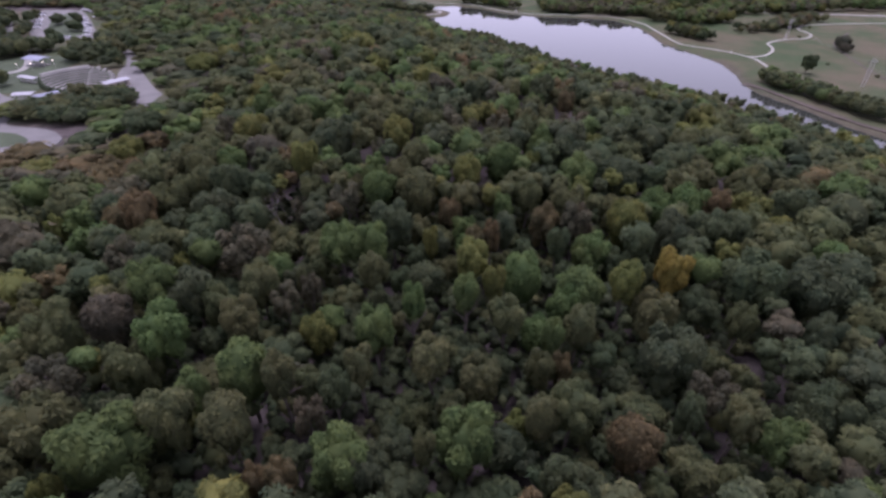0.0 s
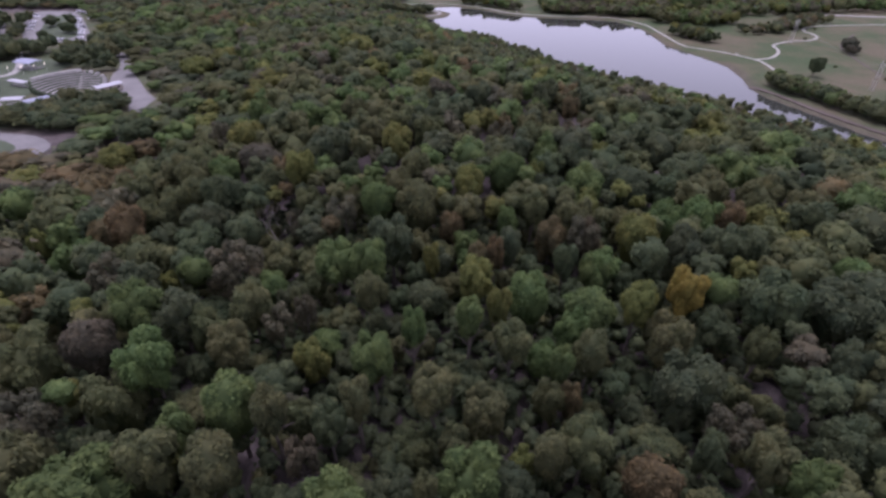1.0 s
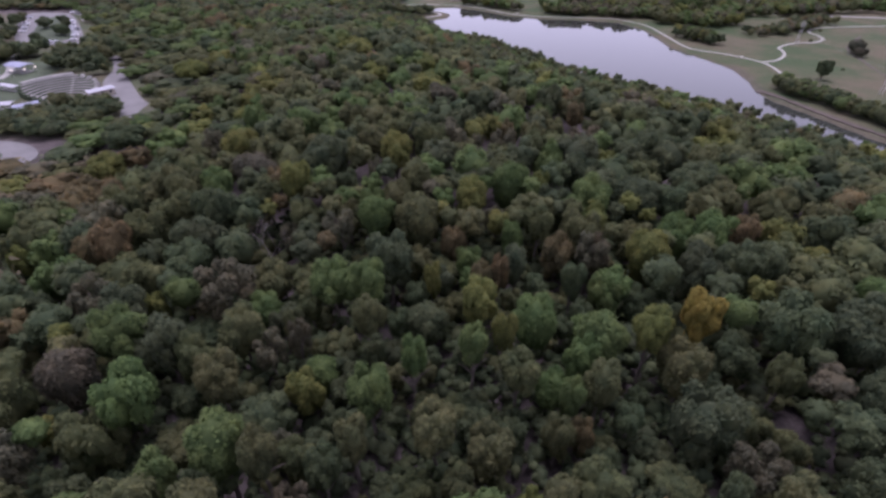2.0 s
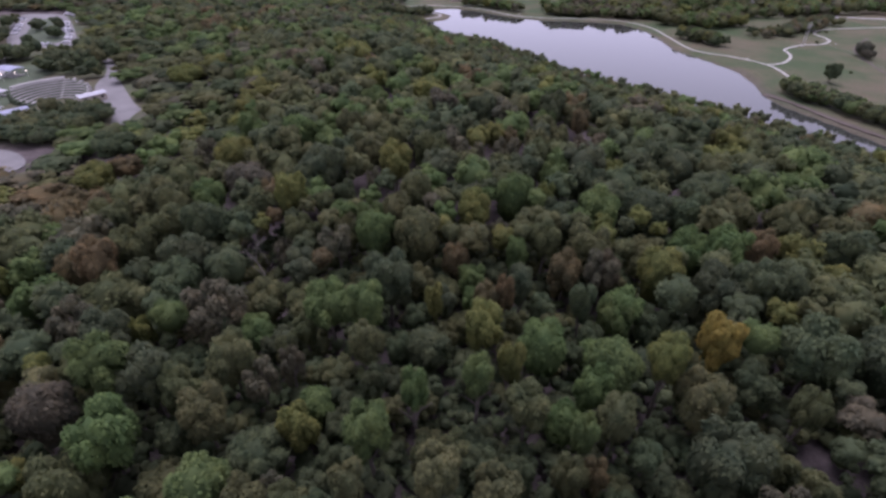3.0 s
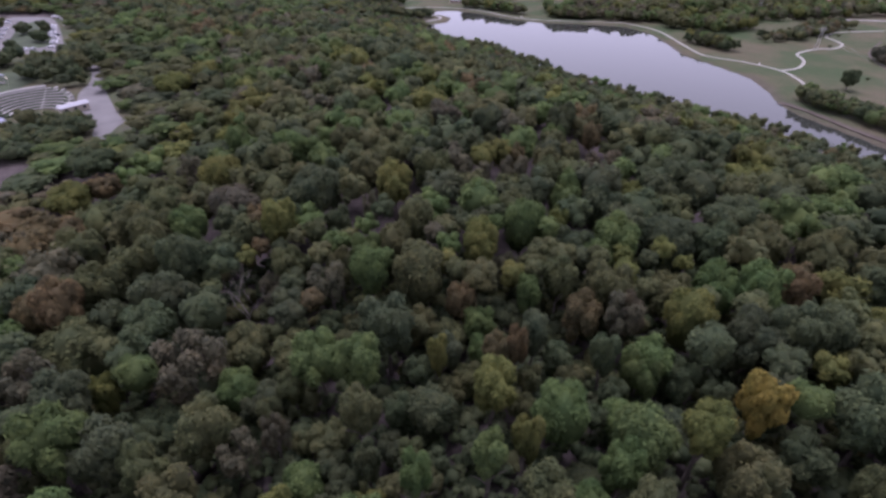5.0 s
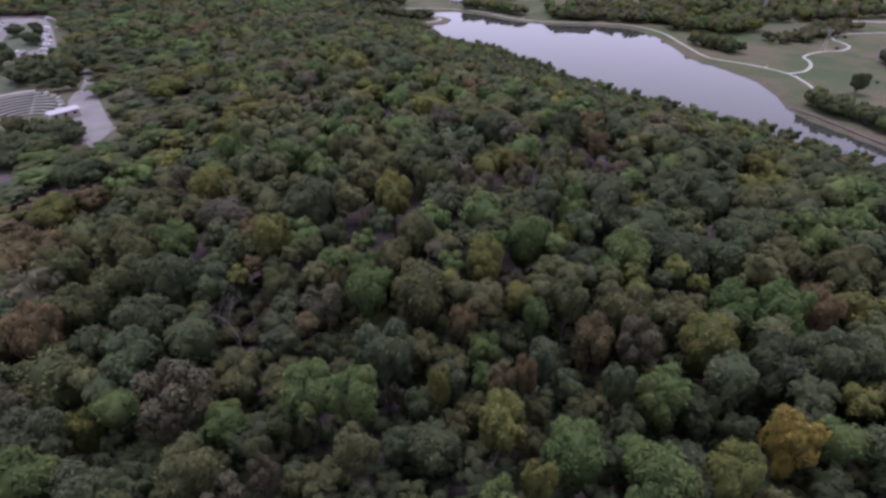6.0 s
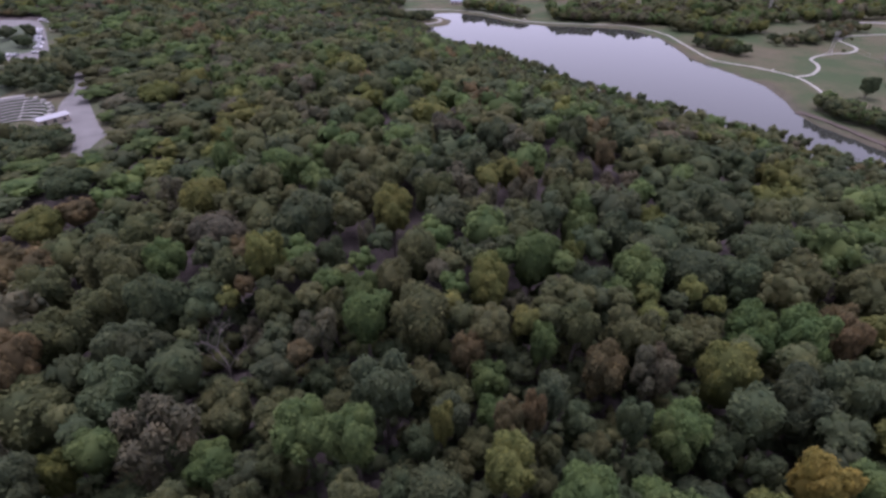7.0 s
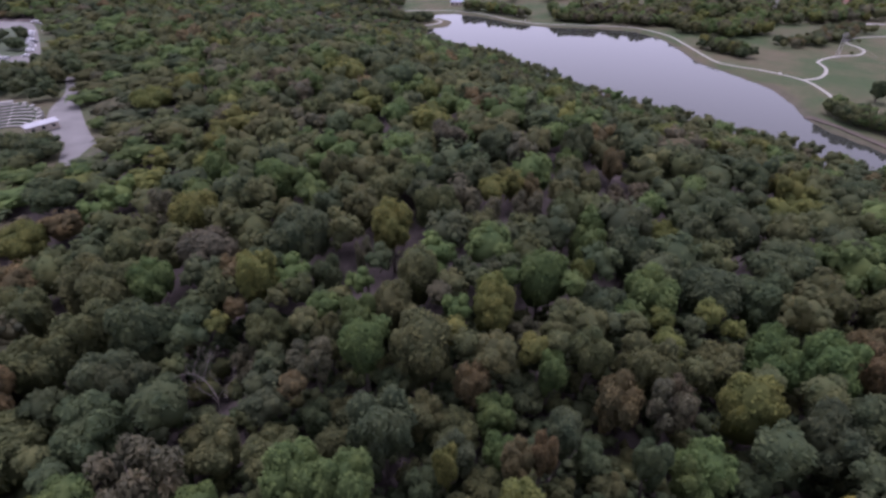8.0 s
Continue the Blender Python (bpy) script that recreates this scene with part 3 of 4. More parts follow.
def mix_at(x, y, rnd, d=200.0):
    """Kinds come in drifts: greener on the near hill, more olive and rust far off; the left slope is tinted lighter, as
    if sunlit.
    """
    v = noise.noise(Vector((x * 0.022, y * 0.022, 3.0)))
    w = noise.noise(Vector((x * 0.05, y * 0.05, 9.0)))
    bias = {"olive": 1 + v, "green": 1 - 0.7 * v, "blue": 1 - 1.1 * v, "light": 1 + 0.6 * w, "lime": 1 + 1.2 * v + 0.4 * w, "mauve": 1 + 0.8 * w, "rust": (1 + 1.4 * v) * (1.8 if x < -60 else 1)}
    if x > 30 and y < 112:
        bias["green"], bias["blue"], bias["light"], bias["lime"], bias["olive"] = 1.6, 2.0, 0.4, 0.3, 0.7
    # sunlight and haze on the left slope imitated by a lighter mix of tints
    if x < -15 and y > 115:
        bias["light"] *= 1.5
        bias["olive"] *= 1.2
        bias["blue"] *= 0.5
    if d < 70:
        bias["olive"], bias["light"], bias["lime"], bias["green"], bias["blue"] = 1.3, 1.1, 1.1, 1.1, 0.4
    if x < -104 and 140 < y < 212:
        bias["rust"], bias["mauve"], bias["light"] = 40, 10, 0.4
    ws = [max(0.05, p * bias[k]) for k, p in MIX]
    return rnd.choices([k for k, _ in MIX], ws)[0]


rnd = random.Random(11)
cells = {}


def near_trees(x, y):
    i, j = int(x // 10), int(y // 10)
    for a in (i - 1, i, i + 1):
        for b in (j - 1, j, j + 1):
            yield from cells.get((a, b), ())


def claim(x, y, r):
    cells.setdefault((int(x // 10), int(y // 10)), []).append((x, y, r))


for x, y, z, r, k in KNOWN:
    claim(x, y, r * 1.05)
    claim(x * 0.95, y - 0.6 * r, r * 0.75)
for x, y in BARE:
    claim(x, y, 2.8)
    claim(x * 0.95, y - 4, 2.6)

spots = []
px = np.array([rnd.uniform(-480, 330) for _ in range(80000)])
py = np.array([rnd.uniform(-45, 680) for _ in range(80000)])
pd = wood_dist(px, py)
keep = (pd > 2.5) & ~inside(px, py, PARK)
for x, y, d in zip(px[keep], py[keep], pd[keep]):
    if not in_view(x, y) or blocked(x, y):
        continue
    away = math.hypot(x, max(0.0, y - 61))
    r = rnd.choice((2.4, 2.8, 3.2, 3.6, 4.2, 4.8)) * (0.66 if d < 35 else 1.0) if away < 95 else rnd.choice((4.6, 5.4, 6.2, 7.0, 7.8, 8.8)) * (0.62 if d < 30 else 0.8 if d < 60 else 1.0)
    if away > 150 and d > 60:
        r *= 1.2
    tight = 0.66 if away < 95 else 0.62
    if all((x - a) ** 2 + (y - b) ** 2 > (tight * (r + q)) ** 2 for a, b, q in near_trees(x, y)):
        claim(x, y, r)
        spots.append((x, y, r, mix_at(x, y, rnd, d)))

# the trees of the stretch that the flight passes nearest are things of their own
near_rank = sorted(spots, key=lambda s: math.hypot(s[0] * 0.8, s[1] - 75) + (0 if s[1] > 38 else 60))
single, rest = near_rank[:300 - len(KNOWN)], near_rank[300 - len(KNOWN):]
for x, y, z, r, k in KNOWN:
    half = min(5.6, max(3.2, 0.95 * r))
    plant(x, y, r * 0.93, k, rnd, z + half - land1(x, y), deep=max(12.0, half * rnd.uniform(2.8, 3.2)))
for x, y, r, k in single:
    if k not in ("green", "olive", "blue") and rnd.random() < 0.75:
        k = "green"
    plant(x, y, r, k, rnd, tree_height(x, y) * rnd.uniform(0.36, 0.7) * (0.8 + 0.05 * r))
bare_tree(-46, 123, 19.0, 4, "dead leafless pale grey tree among green crowns")
bare_tree(-37, 196, 14.0, 9, "bare grey tree in a gap of the wood")
bare_tree(50, 191, 13.5, 12, "half-dead grey tree among green crowns")
bare_tree(26, 44, 12.0, 15, "short dead snag with few branches")


LOD = {
    "brush": [crown_arrays(600 + i, "broad", 3, 1, 40, 0.2, 1) for i in range(6)],
    "near": [crown_arrays(300 + i, ("dome", "broad", "dome", "dome", "broad", "tall")[i], 8 + i % 3, 3, 420, 0.11) for i in range(6)],
    "mid": [crown_arrays(400 + i, "dome" if i % 3 else "broad", 8 + i % 3, 3, 260, 0.11, 1) for i in range(6)],
    "far": [crown_arrays(500 + i, "dome" if i % 3 else "broad", 6 + i % 3, 2, 110, 0.13, 1) for i in range(6)],
}


def wood_arrays(rows, seed, detail=""):
    """Many trees joined: crowns of the detail that their distance asks for."""
    r_ = random.Random(seed)
    V, T, C, n = [], [], [], 0
    for x, y, r, k, h in rows:
        dist = math.hypot(x, max(0.0, y - 61)) if y > 25 else 300
        v, t = LOD[detail or "near" if detail or dist < 85 else "mid" if dist < 150 else "far"][r_.randrange(6)]
        a = r_.uniform(0, 6.283)
        low = max(h * r_.uniform(0.03, 0.12), h - 2.1 * r)
        s, c = math.sin(a) * r * 1.08, math.cos(a) * r * 1.08
        p = np.stack([v[:, 0] * c - v[:, 1] * s + x, v[:, 0] * s + v[:, 1] * c + y, v[:, 2] * (h - low) + low + land1(x, y)], 1)
        V.append(p)
        T.append(t + n)
        C.append(np.tile(np.array(jitter_tint(k, r_)), (len(p), 1)))
        n += len(p)
    return np.concatenate(V), np.concatenate(T), np.concatenate(C)


def wood(name, rows, seed, label, detail=""):
    v, t, c = wood_arrays(rows, seed, detail)
    return tagged(new(name, mesh_fast(name, v, t, LEAF_STUFF, c)), label, "woodland", kind="stuff")


wood("woodland", [(x, y, r, k, tree_height(x, y) * rnd.uniform(0.84, 1.05) * min(1.05, 0.8 + 0.04 * r)) for x, y, r, k in rest], 21, "dense mixed woodland in green, olive and rusty early autumn colours")

# low growth under the trees of the near wood
low_rows, taken = [], {}
for _ in range(20000):
    x, y = rnd.uniform(-125, 135), rnd.uniform(-12, 150)
    if abs(x) > 0.72 * max(y, 0) + 44 or blocked(x, y, 5):
        continue
    i, j = int(x // 4), int(y // 4)
    if any((x - a) ** 2 + (y - b) ** 2 < 9.5 for p in (i - 1, i, i + 1) for q in (j - 1, j, j + 1) for a, b in taken.get((p, q), ())):
        continue
    taken.setdefault((i, j), []).append((x, y))
    low_rows.append((x, y, rnd.uniform(2.2, 3.4), rnd.choice(("green", "green", "blue", "olive", "green")), rnd.uniform(3.0, 8.0)))
wood("undergrowth", low_rows, 77, "dark green undergrowth between the trees", "brush")

# ---- far bank: belts of trees and shrubs ----
def belt(name, line, width, count, r_range, h_range, kinds, seed, label, detail=""):
    rr = random.Random(seed)
    pts, rows = curve_through(line, 8), []
    for _ in range(count):
        p = pts[rr.randrange(len(pts))]
        x, y = p.x + rr.uniform(-width, width), p.y + rr.uniform(-width, width)
        rows.append((x, y, rr.uniform(*r_range), rr.choice(kinds), rr.uniform(*h_range)))
        rows[-1] = (*rows[-1][:4], min(rows[-1][4], 1.9 * rows[-1][2]))
    return wood(name, rows, seed, label, detail)


# paler leaf tints put the haze over the far trees into their colour
HAZED_KINDS = ["olive", "olive", "light", "light", "lime", "mauve"]
belt("bank_trees", [(24, 578), (45, 568), (70, 545)], 5, 50, (3.4, 5.2), (8, 12), HAZED_KINDS, 31, "row of green and olive trees on the far lake bank, paled to imitate haze")
belt("bank_trees", [(100, 534), (130, 526), (165, 520), (190, 512)], 9, 90, (3.6, 5.8), (8, 13), HAZED_KINDS, 32, "thick belt of green trees behind the lake path, paled to imitate haze")
belt("bank_trees", [(190, 508), (215, 480), (236, 486), (250, 504)], 14, 80, (4, 6.4), (9, 14), HAZED_KINDS, 33, "grove of green and olive trees beyond the lake, paled to imitate haze")
belt("bank_trees", [(186, 444), (192, 430), (202, 418)], 5, 20, (3.6, 5.4), (9, 13), ["green", "light", "olive", "lime"], 34, "clump of green trees beside the footpath", "mid")
belt("hedgerow", [(195, 308), (200, 294), (208, 276), (219, 252), (232, 226), (252, 196)], 5, 130, (3.4, 5.0), (8, 11), ["green", "olive", "green", "olive", "light"], 35, "overgrown green hedgerow along the track", "far")
belt("hedgerow", [(250, 446), (275, 456), (300, 470), (325, 490)], 9, 75, (3.2, 5.2), (5, 9), ["olive", "rust", "green", "mauve", "olive"], 36, "olive and brown thicket behind the meadow")
belt("far_woods", [(200, 560), (260, 575), (330, 560), (400, 555), (500, 540)], 28, 170, (4.6, 7.5), (10, 15), HAZED_KINDS, 37, "distant green and olive woods, paled to imitate haze")
belt("far_woods", [(60, 640), (160, 650), (260, 640), (380, 640)], 26, 95, (4.5, 7.5), (9, 14), HAZED_KINDS, 38, "distant green and olive woods, paled to imitate haze")
belt("far_woods", [(-120, 690), (60, 760), (300, 760), (560, 700)], 50, 110, (6, 10), (11, 16), HAZED_KINDS, 39, "distant green and olive woods, paled to imitate haze")
belt("far_woods", [(110, 560), (150, 556), (190, 545), (220, 540)], 15, 70, (4.2, 6.5), (9, 14), HAZED_KINDS, 42, "green and olive woods beyond the lake, paled to imitate haze")
belt("far_woods", [(270, 520), (310, 528), (350, 535), (300, 545)], 13, 60, (4.0, 6.5), (9, 13), HAZED_KINDS, 43, "green and olive woods behind the thicket, paled to imitate haze")
belt("bank_trees", [(-80, 604), (-58, 600), (-36, 598)], 5, 24, (3.2, 5), (7, 10), HAZED_KINDS, 41, "green and olive trees beyond the lake head, paled to imitate haze")
belt("spit_trees", [(-60, 545), (-40, 536), (-22, 530), (-12, 529)], 8, 36, (3.2, 5), (7, 11), ["green", "olive"], 40, "dark green trees on the spit")

rnd2 = random.Random(5)
plant(229, 327, 4.8, "green", rnd2, 12, 0.06, label="lone dark green tree in the meadow", group="meadow trees")
plant(290, 388, 6.0, "plum", rnd2, 9.5, 0.03, label="rounded brown-leaved tree in the dry meadow", group="meadow trees")
plant(287, 379, 4.6, "plum", rnd2, 6, 0.03, label="low greyish brown tree in the dry meadow", group="meadow trees")


# ---- power line ----
def h_pole(x, y, h, turn):
    thing = empty("power_pole", pose(x, y, land1(x, y), 0, 0, turn), "tall weathered H-frame power pole with a crossarm", "power pole", "poles of the power line")
    for s in (-0.8, 0.8):
        bm = bmesh.new()
        tube(bm, [(s, 0, -0.5), (s, 0, h * 0.5), (s, 0, h)], [0.19, 0.17, 0.14], 8)
        part("post", bm, WOOD_POLE, thing)
    part("crossarm", box(bmesh.new(), -2.4, 2.4, -0.1, 0.1, h - 1.9, h - 1.6, 0.02), WOOD_POLE, thing)
    for a, b in (((-0.8, 0.2, h - 4.5), (0.8, 0.2, h - 2.5)), ((0.8, 0.2, h - 4.5), (-0.8, 0.2, h - 2.5))):
        bm = bmesh.new()
        tube(bm, [a, b], [0.07, 0.07], 5)
        part("brace", bm, WOOD_POLE, thing)
    for s in (-2.2, 0, 2.2):
        bm = bmesh.new()
        tube(bm, [(s, 0, h - 1.9), (s, 0, h - 2.6), (s, 0, h - 3.2)], [0.08, 0.12, 0.06], 6)
        part("insulator", bm, GLASS_DARK, thing)
    return thing


POLES = [(246, 299), (264, 414), (285, 536)]
for x, y in POLES:
    h_pole(x, y, 16.5, -10)
for s in (-2.2, 0, 2.2):
    bm = bmesh.new()
    line = [(228, 190)] + POLES + [(306, 660)]
    for (ax, ay), (bx, by) in zip(line[:-1], line[1:]):
        tube(bm, [(ax + s + (bx - ax) * k / 10, ay + (by - ay) * k / 10, 14.3 - 3.0 * (1 - (k / 5 - 1) ** 2)) for k in range(11)], [0.016] * 11, 4)
    me = bpy.data.meshes.new("power_cable")
    bm.to_mesh(me)
    bm.free()
    me.materials.append(WIRE)
    tagged(new("power_cable", me), "thin sagging grey power cable between poles", "cable", "cables of the power line")


# ---- park on the left: car parks, amphitheatre, pavilions ----
GZ = land1(-230, 300)
slab("parking_lot", [(-336, 458), (-292, 382), (-270, 360), (-241, 357), (-238, 369), (-252, 393), (-290, 448), (-310, 465)], GZ + 0.1, ASPHALT, "pale worn asphalt car park with tree islands", "parking lot")
slab("lot_island", [(-308, 438), (-298, 446), (-264, 400), (-251, 380), (-256, 370), (-272, 373), (-286, 392)], GZ + 0.22, LAWN, "planted island in the car park", "traffic island", 0.2)
slab("service_road", [(-210, 346), (-197, 333), (-185, 319), (-177, 302), (-166, 286), (-152, 266), (-143, 254), (-136, 246), (-133, 236), (-133, 227), (-140, 228), (-146, 239), (-149, 246), (-158, 254), (-168, 266), (-176, 279),
                      (-180, 290), (-183, 302), (-192, 319), (-206, 338)], GZ + 0.1, ASPHALT, "wide pale asphalt service road at the wood's edge", "road")
slab("plaza", [(-240, 258), (-214, 246), (-197, 234), (-191, 224), (-186, 208), (-166, 203), (-154, 194), (-153, 185), (-168, 178), (-200, 160), (-240, 150), (-260, 200)], GZ + 0.1, ASPHALT, "pale paved turning loop", "road")
slab("plaza_island", [(-215, 200), (-182, 199), (-172, 196), (-165, 190), (-169, 185), (-190, 180), (-215, 180)], GZ + 0.2, LAWN, "grass island inside the turning loop", "traffic island", 0.2)
slab("entry_road", [(-420, 520), (-372, 474), (-300, 376), (-300, 360), (-320, 362), (-420, 450)], GZ + 0.1, ASPHALT, "pale asphalt entry road", "road")
ribbon("park_path", [(-300, 268), (-260, 276), (-238, 284), (-236, 294), (-246, 312), (-262, 334)], 4.0, CONCRETE, "pale concrete park path", "path")

slab("lawn", [(-264, 262), (-240, 251), (-206, 250), (-204, 262), (-212, 285), (-216, 314), (-245, 318), (-268, 300)], GZ + 0.06, LAWN, "dull green mown lawn of the park", "lawn")
# amphitheatre: stepped curved benches round a stage
AX, AY = -180, 256
amph = empty("amphitheatre", pose(AX, AY, GZ), "small open-air amphitheatre with curved concrete bench rows", "amphitheatre")
TIERS = 8


def arc_block(r0, r1, z0, z1, a0, a1, n):
    bm = bmesh.new()
    prev = None
    for i in range(n + 1):
        a = a0 + (a1 - a0) * i / n
        ring = [bm.verts.new((r * math.cos(a), r * math.sin(a), z)) for r, z in ((r0, z0), (r1, z0), (r1, z1), (r0, z1))]
        if prev:
            for k in range(4):
                bm.faces.new((prev[k], prev[(k + 1) % 4], ring[(k + 1) % 4], ring[k]))
        else:
            bm.faces.new(ring[::-1])
        prev = ring
    bm.faces.new(prev)
    bmesh.ops.recalc_face_normals(bm, faces=bm.faces)
    return bm


def row_ends(r):
    """The rows run from the straight side wall round to the west."""
    first = 60 + max(0.0, r - 12) / 17 * 56
    return radians(first), radians(206 - max(0.0, r - 10) * 2.4)


for i in range(TIERS):
    r = 7 + 2.6 * i
    a0, a1 = row_ends(r + 1)
    z = 0.25 + 0.5 * i
    part("terrace", arc_block(r, r + 2.58, -0.6, z, a0, a1, 36), LAWN, amph, "grassed terrace")
    cuts = [a0] + [c for c in (radians(112), radians(181)) if a0 + 0.1 < c < a1 - 0.1] + [a1]
    for c0, c1 in zip(cuts[:-1], cuts[1:]):
        part("bench", arc_block(r + 0.1, r + 0.8, z, z + 0.4, c0 + 0.5 / r, c1 - 0.5 / r, 14), BENCH, amph, "curved pale concrete bench")
    for c in cuts[1:-1]:
        part("aisle_step", arc_block(r + 0.02, r + 2.56, z, z + 0.08, c - 0.45 / r, c + 0.45 / r, 2), CONCRETE, amph)
rim = 7 + 2.6 * TIERS
part("rim_walk", arc_block(rim, rim + 2.4, -0.6, 0.4 + 0.5 * TIERS, radians(114), radians(160), 30), CONCRETE, amph, "pale concrete walk round the top")
for i in range(TIERS):
    r = 7 + 2.6 * i
    a0 = row_ends(r + 1)[0]
    part("side_walk", arc_block(r, r + 2.58, -0.6, 0.3 + 0.5 * i, a0 - 1.8 / r, a0 - 0.02, 3), CONCRETE, amph)


def pavilion(x, y, turn, w, d, h, roof, label, pitch=0.18, walls=False):
    """A roofed shelter on posts: two roof slopes with thickness, posts, floor slab."""
    thing = empty("pavilion", pose(x, y, GZ, 0, 0, turn), label, "pavilion")
    part("floor_slab", box(bmesh.new(), -w / 2, w / 2, -d / 2, d / 2, -0.4, 0.15, 0.03), CONCRETE, thing)
    rise = d / 2 * pitch
    for s in (-1, 1):
        bm = bmesh.new()
        e = [(-w / 2 - 0.6, 0, h + rise), (w / 2 + 0.6, 0, h + rise), (w / 2 + 0.6, s * (d / 2 + 0.6), h - 0.1), (-w / 2 - 0.6, s * (d / 2 + 0.6), h - 0.1)]
        top = [bm.verts.new(v) for v in e]
        low = [bm.verts.new((v[0], v[1], v[2] - 0.18)) for v in e]
        bm.faces.new(top)
        bm.faces.new(low[::-1])
        for k in range(4):
            bm.faces.new((top[k], low[k], low[(k + 1) % 4], top[(k + 1) % 4]))
        bmesh.ops.recalc_face_normals(bm, faces=bm.faces)
        part("roof_slope", bm, roof, thing)
    if walls:
        for y0, y1, x0, x1 in ((-d / 2, -d / 2 + 0.2, -w / 2, w / 2), (d / 2 - 0.2, d / 2, -w / 2, w / 2), (-d / 2 + 0.2, d / 2 - 0.2, -w / 2, -w / 2 + 0.2), (-d / 2 + 0.2, d / 2 - 0.2, w / 2 - 0.2, w / 2)):
            part("wall", box(bmesh.new(), x0, x1, y0, y1, 0.15, h - 0.1), WALL_TAN, thing)
        for k in range(3):
            xx = -w / 2 + w * (k + 0.5) / 3
            part("window", box(bmesh.new(), xx - 0.6, xx + 0.6, -d / 2 - 0.05, -d / 2 + 0.03, 1.1, 2.3), GLASS_DARK, thing)
    else:
        for sx in (-1, 0, 1):
            for sy in (-1, 1):
                part("post", box(bmesh.new(), sx * (w / 2 - 0.5) - 0.12, sx * (w / 2 - 0.5) + 0.12, sy * (d / 2 - 0.4) - 0.12, sy * (d / 2 - 0.4) + 0.12, 0.15, h, 0.02), PAINT_WHITE, thing)
    return thing


pavilion(-232, 300, -20, 12, 7, 4.0, ROOF_BLUE, "pale blue metal roofed pavilion with lamps along its edge")
pavilion(-216, 268, -22, 11, 2.4, 2.6, PAINT_WHITE, "long narrow white roofed shelter on the lawn")
pavilion(-200, 241, 10, 8, 4, 2.8, PAINT_WHITE, "small white roofed open shelter")
pavilion(-186, 237, 47, 9, 7, 3.4, ROOF_BLUE, "pale blue metal roofed pavilion below the benches")
pavilion(-166, 260, 50, 11, 5, 3.2, PAINT_WHITE, "white roofed service building beside the road", walls=True)
pavilion(-223, 326, 35, 5, 3.5, 2.8, PAINT_WHITE, "small white hut between trees", walls=True)
pavilion(-208, 322, -30, 6, 4, 2.8, PAINT_WHITE, "small white roofed kiosk between trees", walls=True)


# park lamps that burn along the pavilion
LAMP_GLOW, gn, gl, gb = shader("lamp_glow", 0.4)
gb.inputs["Base Color"].default_value = (0.9, 0.85, 0.7, 1)
gb.inputs["Emission Color"].default_value = (1.0, 0.86, 0.62, 1)
gb.inputs["Emission Strength"].default_value = 1.1
for x, y in ((-236, 289), (-229, 290), (-224, 293), (-221, 297)):
    lamp = empty("park_lamp", pose(x, y, GZ), "lit globe lamp on a slim post", "lamp", "lamps along the pavilion")
    bm = bmesh.new()
    tube(bm, [(0, 0, 0), (0, 0, 1.6), (0, 0, 3.2)], [0.09, 0.07, 0.06], 6)
    part("post", bm, WOOD_POLE, lamp)
    bm = bmesh.new()
    bmesh.ops.create_uvsphere(bm, u_segments=10, v_segments=6, radius=0.26, matrix=Matrix.Translation((0, 0, 3.5)))
    part("globe", bm, LAMP_GLOW, lamp, "glowing warm globe")


# ---- parked cars ----
CAR_PAINTS = {n: plain("car_paint_" + n, c, 0.35, 0.5, 0.05, 0.0, 0.5) for n, c in (("white", (0.62, 0.62, 0.64)), ("silver", (0.38, 0.39, 0.41)), ("dark", (0.06, 0.065, 0.08)), ("red", (0.3, 0.05, 0.05)))}


def car_model(paint):
    car = empty("car", Matrix.Identity(4), paint + " car parked in the car park", "car", "parked cars")
    profile = [(-2.2, 0.35), (-2.25, 0.75), (-1.95, 0.95), (-1.5, 0.98), (-1.05, 1.42), (0.55, 1.45), (1.15, 1.0), (2.05, 0.85), (2.25, 0.6), (2.2, 0.35)]
    bm = bmesh.new()
    a = [bm.verts.new((x, -0.86 + (0.12 if z > 1.2 else 0), z)) for x, z in profile]
    b = [bm.verts.new((x, 0.86 - (0.12 if z > 1.2 else 0), z)) for x, z in profile]
    bm.faces.new(a)
    bm.faces.new(b[::-1])
    for k in range(len(profile)):
        j = (k + 1) % len(profile)
        bm.faces.new((a[k], b[k], b[j], a[j]))
    bmesh.ops.recalc_face_normals(bm, faces=bm.faces)
    part("body", bm, CAR_PAINTS[paint], car)
    for pts in (((-1.42, 1.05), (-1.1, 1.38)), ((0.62, 1.41), (1.1, 1.04))):
        (x0, z0), (x1, z1) = pts
        bm = bmesh.new()
        s = -0.03 if x0 < 0 else 0.03
        bm.faces.new([bm.verts.new(v) for v in ((x0 + s, -0.66, z0 + 0.03), (x0 + s, 0.66, z0 + 0.03), (x1 + s, 0.66, z1 + 0.03), (x1 + s, -0.66, z1 + 0.03))])
        part("windscreen", bm, GLASS_DARK, car)
    for x in (-1.35, 1.35):
        for y in (-0.82, 0.82):
            bm = bmesh.new()
            bmesh.ops.create_cone(bm, cap_ends=True, segments=12, radius1=0.33, radius2=0.33, depth=0.22, matrix=pose(x, y, 0.33, 90, 0, 0))
            part("wheel", bm, RUBBER, car)
    return car


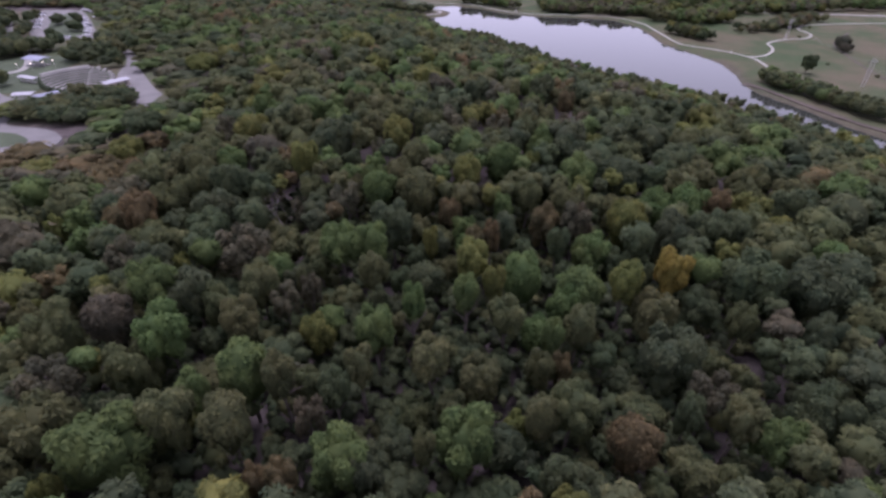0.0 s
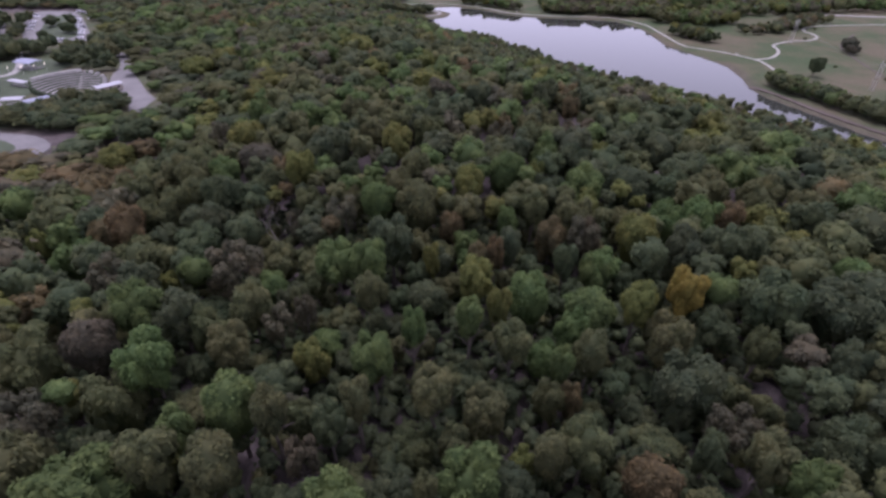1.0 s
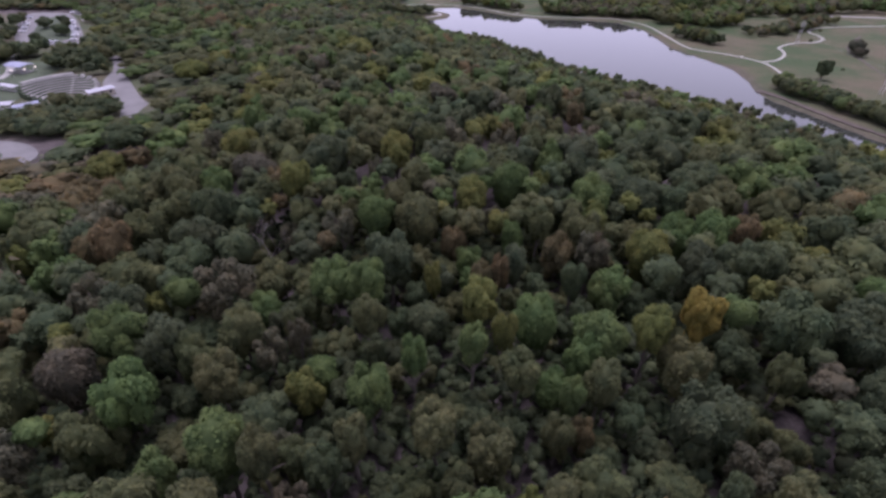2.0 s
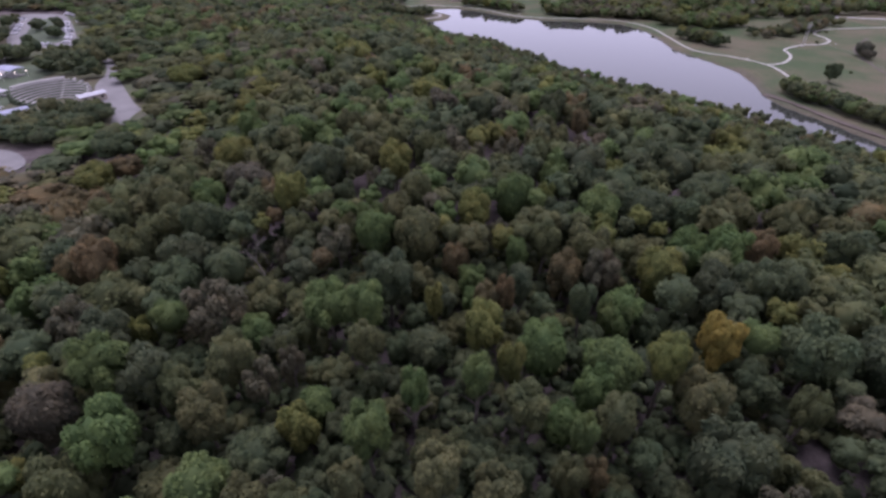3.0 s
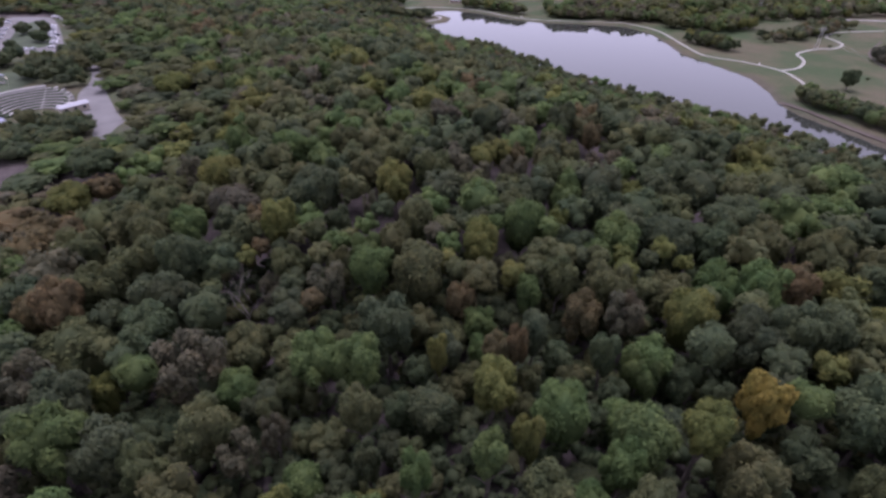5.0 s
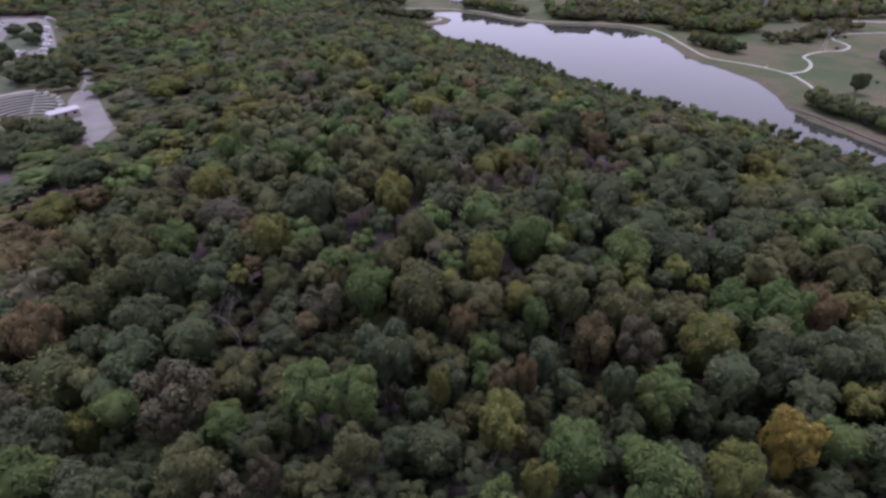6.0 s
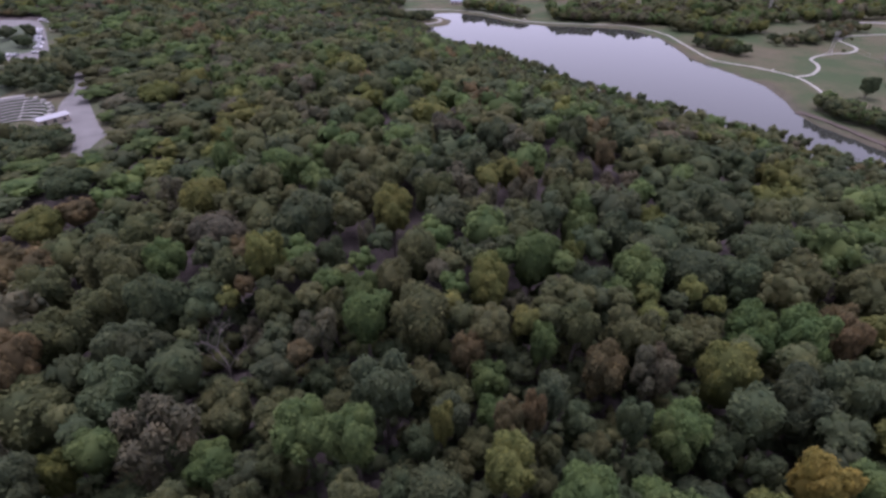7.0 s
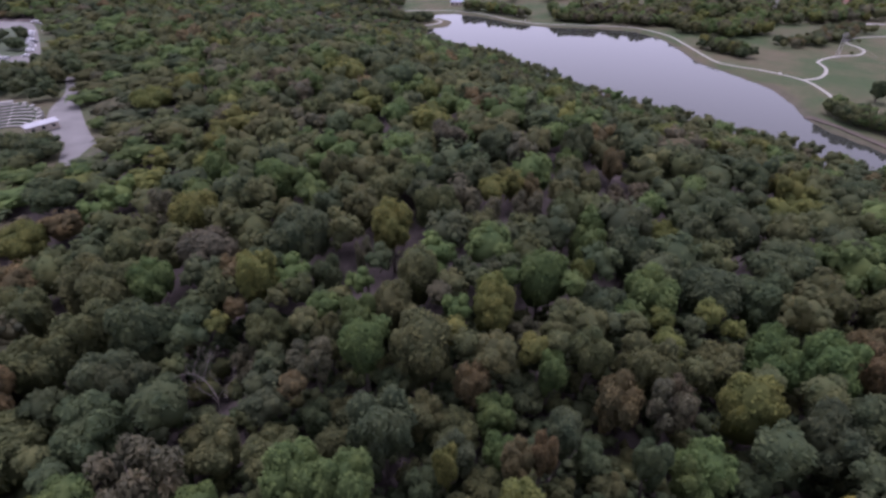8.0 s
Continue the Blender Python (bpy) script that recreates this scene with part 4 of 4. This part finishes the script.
models = {n: car_model(n) for n in CAR_PAINTS}
slots = []
for k in range(11):
    slots.append((-244 - 3.4 * k * 0.55, 368 + 3.4 * k * 1.15 * 0.62 + k * 1.2, 20))
for k in range(10):
    slots.append((-258 - 2.7 * k, 392 + 4.4 * k, 25))
for k in range(12):
    slots.append((-296 - 2.6 * k, 396 + 4.6 * k, 25))
for k in range(9):
    slots.append((-306 + 4.4 * k, 466 - 1.2 * k * k * 0.5, 60))
for k in range(5):
    slots.append((-262 + 4.0 * k, 366, 80))
used = set()
rc = random.Random(8)
for x, y, turn in slots:
    if rc.random() < 0.3:
        continue
    n = rc.choices(["white", "silver", "dark", "red"], [6, 3, 2, 0.6])[0]
    m = pose(x, y, GZ + 0.1, 0, 0, turn + rc.uniform(-4, 4))
    if n in used:
        copy_thing(models[n], m)
    else:
        models[n].matrix_world = m
        used.add(n)
for n in CAR_PAINTS:
    if n not in used:
        models[n].matrix_world = pose(-300, 430, GZ + 0.1, 0, 0, 25)


# trees of the park
def grove(name, rows, seed, label, hs=(7, 11), kinds=("green", "green", "blue", "olive")):
    rr = random.Random(seed)
    out = []
    for x, y, spread, count in rows:
        for _ in range(count):
            out.append((x + rr.gauss(0, spread), y + rr.gauss(0, spread), rr.uniform(3.6, 5.4), rr.choice(kinds), rr.uniform(*hs)))
    return wood(name, out, seed, label, "far")


for x, y, r, h in ((-288, 412, 4.0, 7), (-281, 420, 4.2, 7), (-274, 412, 3.6, 6), (-264, 388, 4.6, 7), (-258, 384, 4.0, 7), (-262, 360, 4.0, 8)):
    plant(x, y, r, "green", rnd2, h, 0.08, label="dark green tree on a car park island", group="car park trees")
grove("park_grove", [(-208, 326, 7, 22), (-203, 316, 4, 12), (-216, 312, 4, 8), (-214, 338, 5, 12), (-187, 297, 2, 4)], 51, "grove of dark green trees by the service road")
grove("park_grove", [(-173, 240, 1.5, 4), (-160, 239, 2, 5), (-154, 237, 1.5, 4), (-183, 217, 3, 9), (-176, 221, 3, 9), (-168, 222, 3, 9), (-166, 214, 3, 8), (-158, 220, 3, 9), (-150, 222, 2.5, 7), (-158, 211, 2.5, 6), (-151, 238, 1.2, 4), (-147, 232, 1.5, 5)], 52,
      "grove of dark green trees beside the amphitheatre", (6, 8.5))
grove("park_grove", [(-252, 330, 6, 14), (-262, 320, 6, 12), (-275, 330, 8, 16), (-300, 345, 14, 30), (-330, 385, 16, 40), (-345, 420, 14, 26)], 53, "dark trees between the car park and the lawn")
grove("park_grove", [(-265, 285, 8, 12), (-280, 300, 8, 12), (-225, 262, 2, 2)], 54, "dark trees round the lawn")


# ---- far buildings, benches and small shrubs ----
def house(x, y, turn, w, d, h, roof, wall, label):
    """A far building: walls, two roof slopes, windows and a door."""
    thing = empty("building", pose(x, y, land1(x, y), 0, 0, turn), label, "building")
    for x0, x1, y0, y1 in ((-w / 2, w / 2, -d / 2, -d / 2 + 0.3), (-w / 2, w / 2, d / 2 - 0.3, d / 2), (-w / 2, -w / 2 + 0.3, -d / 2 + 0.3, d / 2 - 0.3), (w / 2 - 0.3, w / 2, -d / 2 + 0.3, d / 2 - 0.3)):
        part("wall", box(bmesh.new(), x0, x1, y0, y1, -0.3, h), wall, thing)
    for s in (-1, 1):
        bm = bmesh.new()
        e = [(-w / 2 - 0.5, 0, h + d * 0.2), (w / 2 + 0.5, 0, h + d * 0.2), (w / 2 + 0.5, s * (d / 2 + 0.5), h - 0.15), (-w / 2 - 0.5, s * (d / 2 + 0.5), h - 0.15)]
        top = [bm.verts.new(v) for v in e]
        low = [bm.verts.new((v[0], v[1], v[2] - 0.2)) for v in e]
        bm.faces.new(top)
        bm.faces.new(low[::-1])
        for k in range(4):
            bm.faces.new((top[k], low[k], low[(k + 1) % 4], top[(k + 1) % 4]))
        bmesh.ops.recalc_face_normals(bm, faces=bm.faces)
        part("roof_slope", bm, roof, thing)
    n = max(2, int(w / 4))
    for k in range(n):
        xx = -w / 2 + w * (k + 0.5) / n
        part("window", box(bmesh.new(), xx - 0.6, xx + 0.6, -d / 2 - 0.04, -d / 2 + 0.05, 1.0, 2.2), GLASS_DARK, thing)
    return thing


house(14, 604, -10, 12, 8, 3.4, ROOF_BLUE, WALL_TAN, "low tan building with a pale metal roof beyond the lake")
house(374, 592, 8, 16, 9, 3.6, ROOF_RED, WALL_TAN, "low building with a brown red roof behind trees")
house(398, 604, -4, 14, 9, 3.6, ROOF_RED, WALL_TAN, "low building with a brown red roof behind trees")
house(350, 618, 5, 18, 10, 3.6, PAINT_WHITE, WALL_TAN, "low building with a pale grey roof behind trees")
ribbon("far_lane", [(262, 566), (291, 588), (325, 632), (350, 690)], 6.0, CONCRETE, "pale lane between distant trees", "road")


def bench_seat(x, y, turn):
    thing = empty("park_bench", pose(x, y, land1(x, y), 0, 0, turn), "small weathered park bench beside the footpath", "bench", "benches on the footpath")
    part("seat", box(bmesh.new(), -0.9, 0.9, -0.25, 0.25, 0.42, 0.48, 0.01), WOOD_POLE, thing)
    part("backrest", box(bmesh.new(), -0.9, 0.9, 0.22, 0.28, 0.5, 0.95, 0.01), WOOD_POLE, thing)
    for sx in (-0.7, 0.7):
        part("leg", box(bmesh.new(), sx - 0.05, sx + 0.05, -0.2, 0.2, 0, 0.42), WIRE, thing)


bench_seat(206, 378, 30)
bench_seat(70, 531, -20)
for x, y, r, h in ((280, 423, 1.5, 1.8), (308, 457, 1.6, 2.0), (255, 346, 1.3, 1.4), (268, 318, 1.6, 1.8), (300, 350, 1.4, 1.5)):
    plant(x, y, r, "olive", rnd2, h, 0.02, name="shrub", label="small dark shrub in the dry meadow", group="meadow shrubs")
